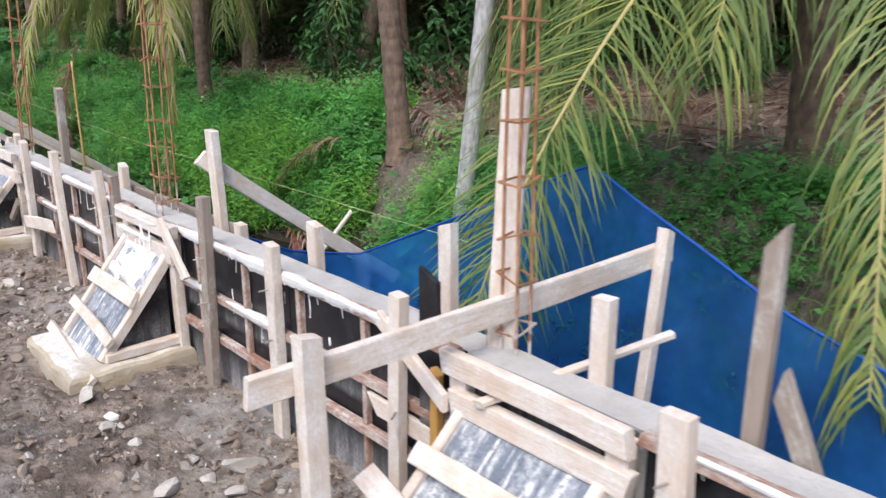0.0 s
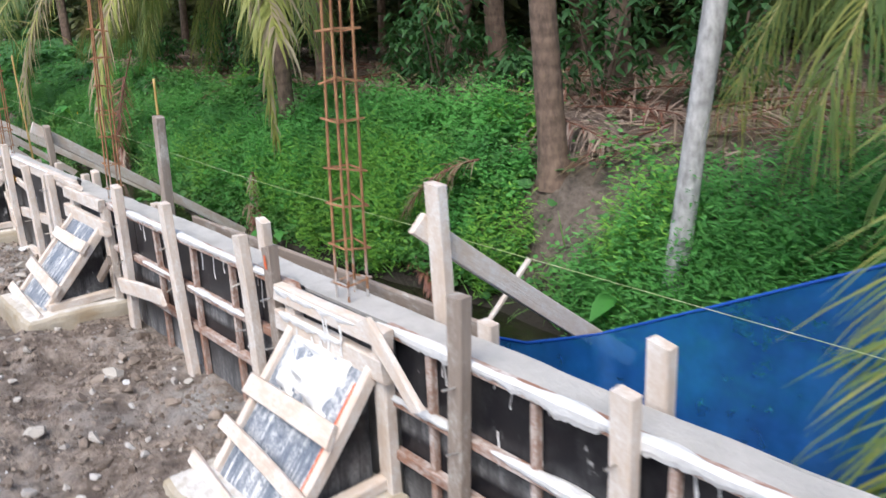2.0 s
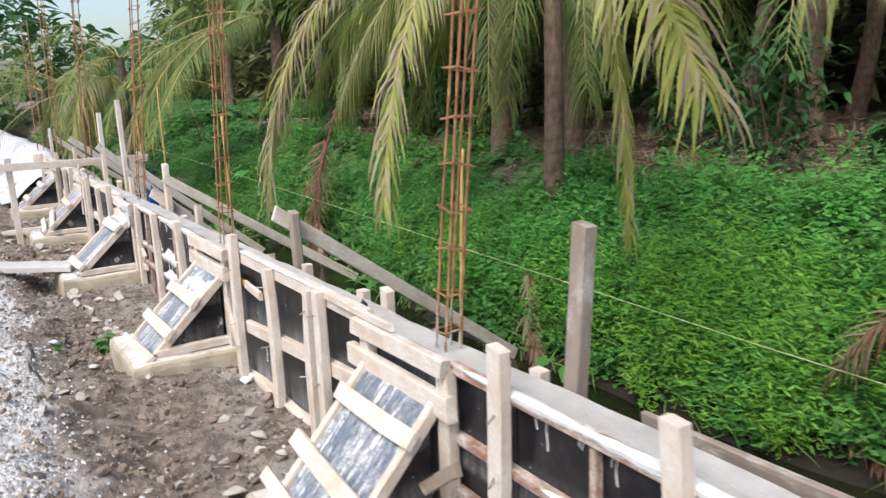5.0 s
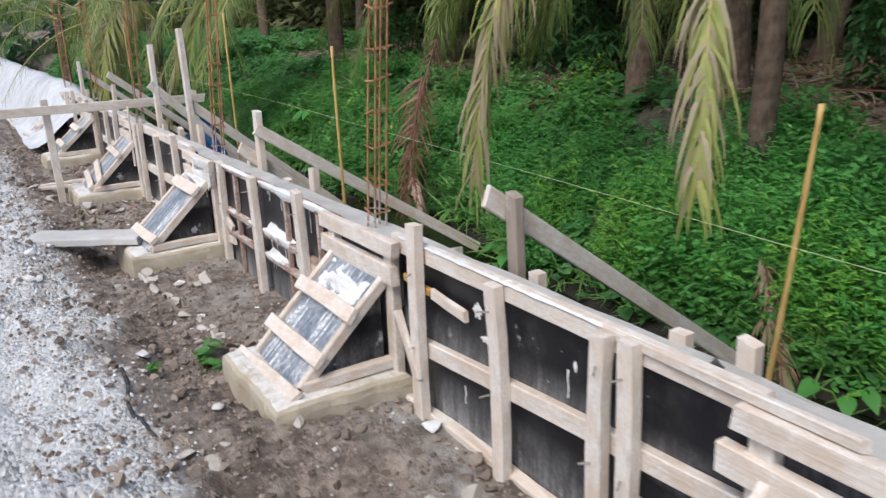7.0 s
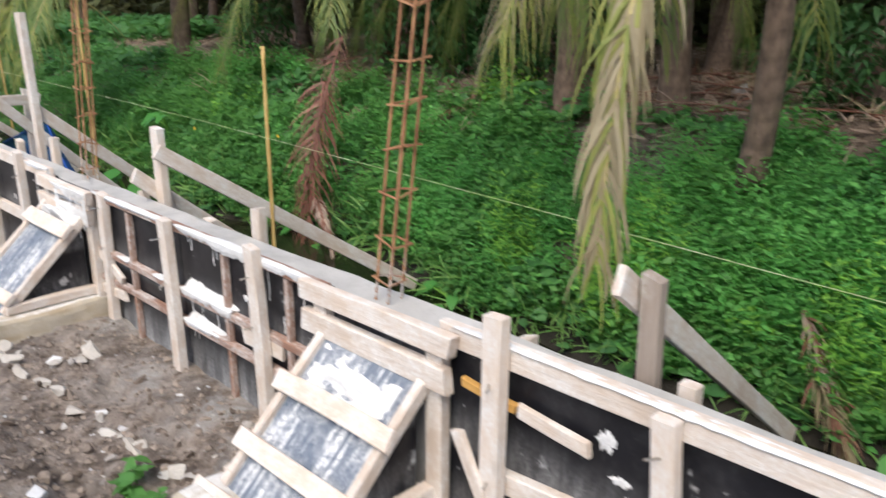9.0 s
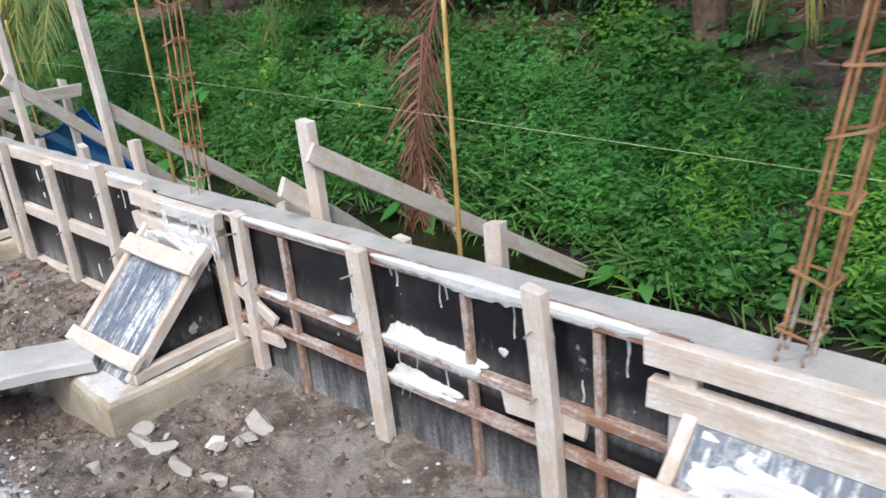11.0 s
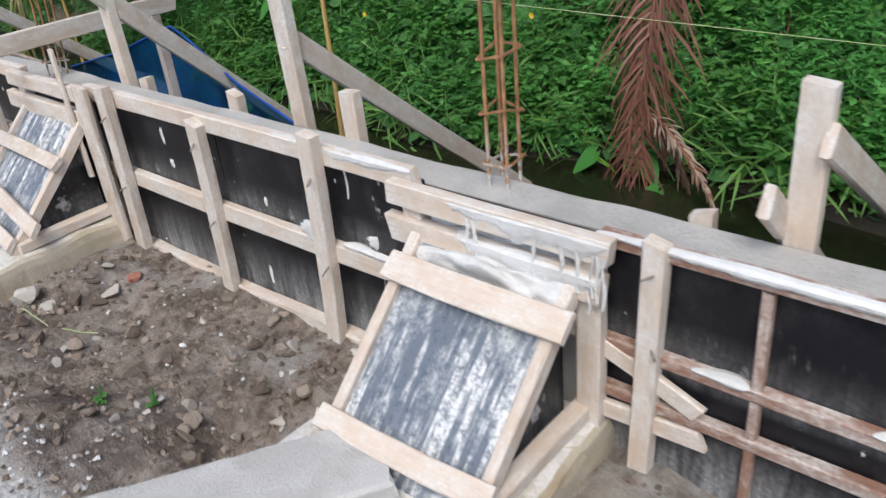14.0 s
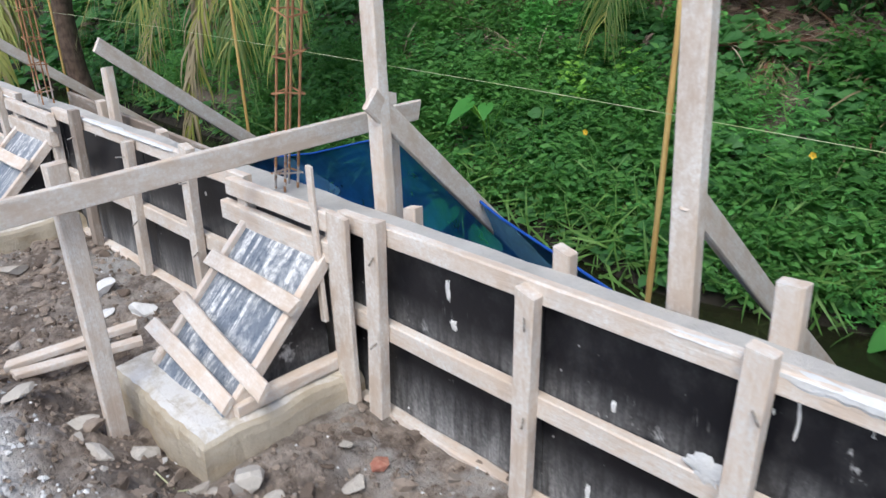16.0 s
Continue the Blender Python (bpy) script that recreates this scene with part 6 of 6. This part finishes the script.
for x, y, r in ((0.65, 14.28, 0.06), (1.25, 15.3, 0.085), (1.15, 15.45, 0.05), (1.24, 13.72, 0.045), (0.69, 14.52, 0.05), (1.02, 16.3, 0.08), (0.82, 13.86, 0.05), (0.95, 13.7, 0.045), (1.04, 10.45, 0.05), (1.045, 10.12, 0.045), (1.07, 9.86, 0.06), (1.05, 10.3, 0.035),
                (0.9, 11.15, 0.06), (1.05, 11.02, 0.05), (1.15, 11.0, 0.045), (0.72, 11.35, 0.05), (1.207, 2.513, 0.085), (1.075, 2.56, 0.055), (1.135, 2.41, 0.05), (0.92, 2.57, 0.08), (0.934, 3.43, 0.07), (1.36, 2.27, 0.07), (1.155, 5.55, 0.07), (1.31, 8.0, 0.07), (1.43, 8.5, 0.06), (0.82, 7.3, 0.07), (1.23, 15.64, 0.1), (0.92, 13.82, 0.07), (0.78, 13.9, 0.05), (0.8, 14.27, 0.06), (0.88, 14.18, 0.05), (0.55, 14.74, 0.06), (1.21, 11.0, 0.075), (0.92, 11.33, 0.06), (0.95, 3.2, 0.05), (0.7, 5.2, 0.06), (0.85, 4.9, 0.04), (1.2, 7.6, 0.06), (1.25, 7.75, 0.05), (1.35, 7.5, 0.05)):
    stone(x, y, r, int(x * 100 + y * 10))
for k in range(9):
    f = k / 8
    x, y = 0.885 + 0.15 * f + 0.02 * math.sin(k * 2.3), 11.3 - 1.15 * f
    m = Matrix.LocRotScale((x, y, float(land(x, y)) + 0.012), Euler((0.1 * math.sin(k), 0.1, 0.12 + 0.2 * math.sin(k * 3))), (0.036, 0.085 + 0.02 * math.sin(k * 5), 0.03))
    tagged(put("stone", PROTO[k % 8], m), "long flat flake of pale cement lying in a broken row", "stone", "stones on the mud")
g = random.Random(56)
for i in range(54):
    c = BUTT[i % 6 + 0]
    x, y = g.uniform(0.5, 1.3), c + g.choice((-1, 1)) * (0.42 + 0.45 * g.random() ** 1.5)
    stone(x, y, 0.02 + 0.035 * g.random() ** 2, i)
for i in range(50):
    stone(g.uniform(-0.1, 0.5), g.gauss(11.85, 0.35), 0.02 + 0.04 * g.random() ** 2, 8 + i % 2, "pale lump of rubble on the heap beside the track")
g = random.Random(55)
for i in range(70):
    y = g.uniform(0.5, 17.5)
    x = g.uniform(0.35, 1.42)
    if any(abs(y - c) < 0.42 and x > 0.82 for c in BUTT):
        continue
    stone(x, y, 0.012 + 0.022 * g.random() ** 2, i)
bm = bmesh.new()
bmesh.ops.create_icosphere(bm, subdivisions=1, radius=0.035)
for v in bm.verts:
    v.co += v.co.normalized() * g.uniform(-0.006, 0.006)
    v.co.z *= 0.6
me = bpy.data.meshes.new("brick_chip")
bm.to_mesh(me), bm.free()
me.materials.append(CLAY)
tagged(put("brick_chip", me, Matrix.Translation((1.28, 13.60, float(land(1.28, 13.6)) + 0.012))), "small red brick chip on the mud", "brick")


def crumbs(name, n, region, size, mat, label, cat, seed, keep=None):
    """Gravel or clods: many small angular lumps in one mesh."""
    g = np.random.default_rng(seed)
    x, y = g.uniform(region[0], region[1], n), g.uniform(region[2], region[3], n)
    if keep:
        ok = keep(x, y) > g.uniform(0, 1, n)
        x, y = x[ok], y[ok]
    n = len(x)
    r = g.uniform(size[0], size[1], n) * g.uniform(0.5, 1, n)
    base = np.array([(1, 0, 0), (0, 1, 0), (-1, 0, 0), (0, -1, 0), (0.1, 0.1, 0.8), (0, 0, -0.6)], float)
    v = base[None] * (1 + g.uniform(-0.35, 0.35, (n, 6, 3))) * r[:, None, None]
    a = g.uniform(0, 6.3, n)
    c, s_ = np.cos(a), np.sin(a)
    vx, vy = v[..., 0] * c[:, None] - v[..., 1] * s_[:, None], v[..., 0] * s_[:, None] + v[..., 1] * c[:, None]
    v = np.stack([vx + x[:, None], vy + y[:, None], v[..., 2] + (land(x, y) + r * 0.25)[:, None]], 2)
    tri = np.array([(0, 1, 4), (1, 2, 4), (2, 3, 4), (3, 0, 4), (1, 0, 5), (2, 1, 5), (3, 2, 5), (0, 3, 5)])
    f = (np.arange(n)[:, None, None] * 6 + tri[None]).reshape(-1, 3)
    tagged(put(name, mesh_of(name, v.reshape(-1, 3).tolist(), f.tolist(), mat)), label, cat, kind="stuff")


def lumps_of(name, n, region, size, mat, label, cat, seed, keep):
    """Irregular rounded lumps, many small and few large, in one mesh."""
    g = np.random.default_rng(seed)
    x, y = g.uniform(region[0], region[1], n), g.uniform(region[2], region[3], n)
    ok = keep(x, y) * np.clip(0.55 + 0.9 * vnoise(x * 2.3, y * 2.3, 141), 0.1, 1) > g.uniform(0, 1, n)
    x, y = x[ok], y[ok]
    n = len(x)
    r = size[0] + (size[1] - size[0]) * g.uniform(0, 1, n) ** 3.5
    bm = bmesh.new()
    bmesh.ops.create_icosphere(bm, subdivisions=2, radius=1.0)
    base = np.array([v.co[:] for v in bm.verts])
    tri = np.array([[v.index for v in f.verts] for f in bm.faces])
    bm.free()
    ax = g.normal(0, 1, (n, 5, 3))
    ax /= np.linalg.norm(ax, axis=2)[..., None]
    v = np.broadcast_to(base[None], (n, len(base), 3)).copy()
    for k in range(5):
        e = np.clip((v * ax[:, k, None]).sum(2) - g.uniform(0.2, 0.6, (n, 1)), 0, None)
        v -= ax[:, k, None] * e[..., None]
    v *= 1 + g.uniform(-0.06, 0.06, v.shape[:2])[..., None]
    v *= (g.uniform(0.7, 1.25, (n, 3)) * np.array([1, 1, 0.75]))[:, None] * r[:, None, None]
    v += np.stack([x, y, land(x, y) + r * 0.2], 1)[:, None]
    f = (np.arange(n)[:, None, None] * len(base) + tri[None]).reshape(-1, 3)
    tagged(put(name, mesh_of(name, v.reshape(-1, 3).tolist(), f.tolist(), mat)), label, cat, kind="stuff")


m = Mat("rubble_stone", 0.92)
RUBBLE = m.colour(m.mix(m.ramp(m.math("ADD", m.math("MULTIPLY", m.island(), 0.7), m.math("MULTIPLY", m.noise(m.coord(world_space=True), 30, 4), 0.4)), (0.1, 0.0), (0.95, 1.0)), (0.24, 0.20, 0.165), (0.58, 0.555, 0.52))).bump(m.noise(m.coord(world_space=True), 110, 4, 0.7), 0.6, 0.005).m
m = Mat("gravel_stone", 0.9)
GRAVEL = m.colour(m.mix(m.ramp(m.island(), (0.1, 0.0), (0.9, 1.0)), (0.48, 0.48, 0.48), (0.72, 0.715, 0.705))).bump(m.noise(m.coord(world_space=True), 90, 3), 0.3, 0.003).m
m = Mat("mud_clod", 0.95)
CLOD = m.colour(m.mix(m.ramp(m.island(), (0.1, 0.0), (0.9, 1.0)), (0.13, 0.097, 0.074), (0.35, 0.285, 0.23))).bump(m.noise(m.coord(world_space=True), 70, 5, 0.75), 0.9, 0.008).m
no_foot = lambda x, y: np.where(np.min([np.abs(y - c) for c in BUTT], axis=0) < 0.39, x < 0.83, 1.0)
crumbs("gravel", 22000, (-0.8, 0.62, 5.5, 19), (0.005, 0.015), GRAVEL, "pale grey crushed gravel on the track", "gravel", 61, lambda x, y: np.clip((0.62 - x) * 3.2, 0, 1) * np.clip((y - 5.5) * 0.5, 0, 1))
crumbs("clod", 14000, (0.0, 1.5, -1, 19), (0.005, 0.022), CLOD, "crumbled brown mud clods beside the wall", "mud", 62, no_foot)
lumps_of("mud_lump", 6500, (0.2, 1.48, -1, 19), (0.008, 0.042), CLOD, "lumps of dug brown mud and earth beside the wall", "mud", 66, no_foot)
lumps_of("rubble", 1500, (0.1, 1.46, -1, 19), (0.006, 0.038), RUBBLE, "pale broken stone and cement rubble strewn over the mud", "rubble", 67, no_foot)
crumbs("chipping", 1100, (0.2, 1.5, -1, 19), (0.004, 0.012), GRAVEL, "scattered pale stone chippings in the mud", "gravel", 63, no_foot)

m = Matrix.LocRotScale((6.8, 10.43, float(land(6.8, 10.43)) + 0.07), Euler((0.1, 0.2, 0.7)), (0.24, 0.12, 0.1))
sack = PROTO[3].copy()
sack.materials.clear()
sack.materials.append(TARP)
tagged(put("sack", sack, m), "crumpled white sack lying among the fallen fronds", "sack")
for k, (x, y) in enumerate(((1.555, 7.30), (1.60, 7.235))):
    scrap = PROTO[k].copy()
    scrap.materials.clear()
    scrap.materials.append(HOSE)
    tagged(put("plastic_scrap", scrap, Matrix.LocRotScale((x, y, TOP + 0.0), Euler((0, 0.2, k)), (0.04, 0.035, 0.035))), "scrap of black plastic on the wall top", "scrap")

# ---- fallen fronds and small plants ----
for i in range(90):
    g = random.Random(1200 + i)
    x, y = 4.8 + g.random() * 3.6, -1 + i * 0.22 + g.uniform(-0.4, 0.4)
    t = g.uniform(0, 6.28)
    d = Vector((math.cos(t), math.sin(t), 0)) * g.uniform(0.8, 1.3)
    z0 = float(land(x, y)) + 0.08
    th = thing("fallen_frond", (x, y, z0), "dry brown palm frond fallen under the palms", "palm frond", "fallen fronds")
    frond(th, (x - d.x, y - d.y, float(land(x - d.x, y - d.y)) + 0.06), (x + d.x, y + d.y, float(land(x + d.x, y + d.y)) + 0.05), g.uniform(0.05, 0.3), LITTER if i % 4 else PALM_DRY, 0.45, 44, 0.25, 1300 + i, PALM_BROWN, "blade", sweep=0.5)
for p, q, sag, mt, w in (((3.92, 12.40, 1.45), (3.52, 12.53, -0.08), 0.02, PALM_BROWN, 0.42), ((3.80, 12.50, 1.1), (3.54, 12.44, -0.1), 0.04, PALM_BROWN, 0.40), ((3.6, 12.44, 0.2), (3.585, 12.20, -0.18), 0.04, LITTER, 0.14), ((3.6, 12.4, 0.18), (3.44, 12.0, -0.15), 0.04, LITTER, 0.12), ((3.98, 5.85, 0.70), (3.55, 6.25, 0.28), 0.16, PALM_DRY, 0.325), ((4.95, 6.1, 0.9), (4.62, 5.2, 0.8), 0.06, LITTER, 0.4), ((3.66, 6.3, -0.02), (3.42, 5.45, -0.19), 0.02, LITTER, 0.2), ((3.62, 6.15, -0.05), (3.34, 5.6, -0.19), 0.02, PALM_BROWN, 0.16),
                         ((3.5, 8.5, 0.36), (3.33, 8.2, -0.19), 0.03, LITTER, 0.14), ((3.42, 8.4, 0.12), (3.3, 8.15, -0.19), 0.03, PALM_DRY, 0.22), ((4.9, 4.5, 0.9), (5.7, 4.1, 1.0), 0.2, PALM_DRY, 0.45), ((5.0, 5.0, 0.85), (5.6, 5.6, 0.95), 0.1, LITTER, 0.4)):
    th = thing("fallen_frond", q, "brown dead palm frond hanging down the bank", "palm frond", "fallen fronds")
    frond(th, p, q, sag, mt, w, 60, 0.7, int(p[1] * 100), PALM_BROWN, "blade", sweep=0.2 if w > 0.32 else 0.72)


def taro(x, y, seed, h=0.4):
    """A plant with a few large heart-shaped leaves on stalks."""
    g = np.random.default_rng(seed)
    z0 = float(land(x, y))
    th = thing("taro_plant", (x, y, z0), "plant with large bright green heart-shaped leaves", "plant", "broad-leaved plants on the bank")
    for i in range(6):
        a = g.uniform(0, 6.28)
        p = (x + 0.16 * math.cos(a), y + 0.16 * math.sin(a), z0 + h * g.uniform(0.7, 1.1))
        tube("stalk", [(x, y, z0 - 0.03), (x + 0.05 * math.cos(a), y + 0.05 * math.sin(a), z0 + h * 0.6), p], 0.006, LIME, 5, th)
        d = Vector((math.cos(a), math.sin(a), -0.55 - 0.3 * g.random())).normalized()
        d = (d + Vector((-0.35, -0.15, 0))).normalized()
        side = d.cross(Vector((-0.3, -0.1, 1))).normalized()
        n = side.cross(d)
        size = (0.10 + 0.26 * h) * g.uniform(0.7, 1.15)
        verts, faces = [], []
        for u, w, back in ((-0.28, 0.10, 0.12), (-0.1, 0.34, 0.03), (0.15, 0.40, 0.0), (0.45, 0.31, 0.0), (0.75, 0.15, 0.0), (1.0, 0.0, 0.0)):
            mid = Vector(p) + d * size * (u + back * 2) - n * size * 0.18 * u * u
            tip = Vector(p) + d * size * u - n * size * 0.18 * u * u + n * size * 0.16 * w
            verts += [tip - side * size * w, mid, tip + side * size * w]
        for r in range(5):
            q = r * 3
            faces += [(q, q + 3, q + 4, q + 1), (q + 1, q + 4, q + 5, q + 2)]
        put("leaf", mesh_of("leaf", verts, faces, TARO, smooth=True), None, th)


taro(3.28, 15.16, 1, 0.5), taro(3.95, 15.55, 2, 0.34), taro(3.32, 15.0, 5, 0.2), taro(3.36, 10.85, 6, 0.14), taro(3.42, 10.68, 7, 0.12), taro(3.6, 12.2, 8, 0.15), taro(3.66, 12.62, 9, 0.17), taro(3.62, 4.2, 3, 0.2), taro(3.36, 7.9, 4, 0.12)


def sprig(x, y, seed, k0=1.0):
    z0 = float(land(x, y))
    g = np.random.default_rng(seed)
    th = thing("weed_sprig", (x, y, z0), "small broad-leaved green weed sprouting from the mud", "weed", "weeds in the mud")
    for k in range(11):
        a = g.uniform(0, 6.28)
        p = (x + 0.045 * k0 * math.cos(a) * g.random(), y + 0.045 * k0 * math.sin(a) * g.random(), z0 + g.uniform(0.02, 0.09) * k0)
        leaf_cloud("leaf", [p], (0, 0, 1), g.uniform(0.05, 0.085) * k0, HEART, HERB, th, tilt=0.5, seed=seed * 20 + k)
    tube("stem", [(x, y, z0 - 0.02), (x + 0.01, y, z0 + 0.06)], 0.004, HERB, 5, th)


sprig(0.88, 9.82, 1), sprig(0.93, 9.9, 2), sprig(0.80, 6.75, 3, 0.6), sprig(0.75, 12.9, 4, 0.28), sprig(0.85, 12.75, 5, 0.3), sprig(0.6, 9.7, 6, 0.5), sprig(0.93, 9.72, 7, 0.7)


def flower(x, y, z, seed):
    """A small yellow flower on a thin stalk among the creepers."""
    th = thing("yellow_flower", (x, y, float(land(x, y))), "small yellow flower among green creepers on the bank", "flower", "yellow flowers on the bank")
    tube("stalk", [(x, y, float(land(x, y)) - 0.02), (x + 0.01, y, (z + float(land(x, y))) / 2), (x, y, z)], 0.003, HERB, 5, th)
    for k in range(5):
        a = 2 * math.pi * k / 5 + seed
        tip = Vector((-0.35, math.cos(a), math.sin(a))).normalized() * 0.022
        side = Vector((0, -math.sin(a), math.cos(a))) * 0.009
        c = Vector((x, y, z))
        put("petal", mesh_of("petal", [c, c + tip * 0.6 - side, c + tip, c + tip * 0.6 + side], [(0, 1, 2, 3)], PETAL), None, th)


m = Mat("yellow_petal", 0.6)
PETAL = m.colour(m.mix(m.noise(m.coord(), 60, 2), (0.75, 0.45, 0.02), (0.8, 0.55, 0.05))).m
flower(3.9, 13.35, 0.55, 1), flower(3.7, 12.55, 0.62, 2), flower(4.2, 13.1, 0.6, 3), flower(3.75, 14.6, 0.5, 4)
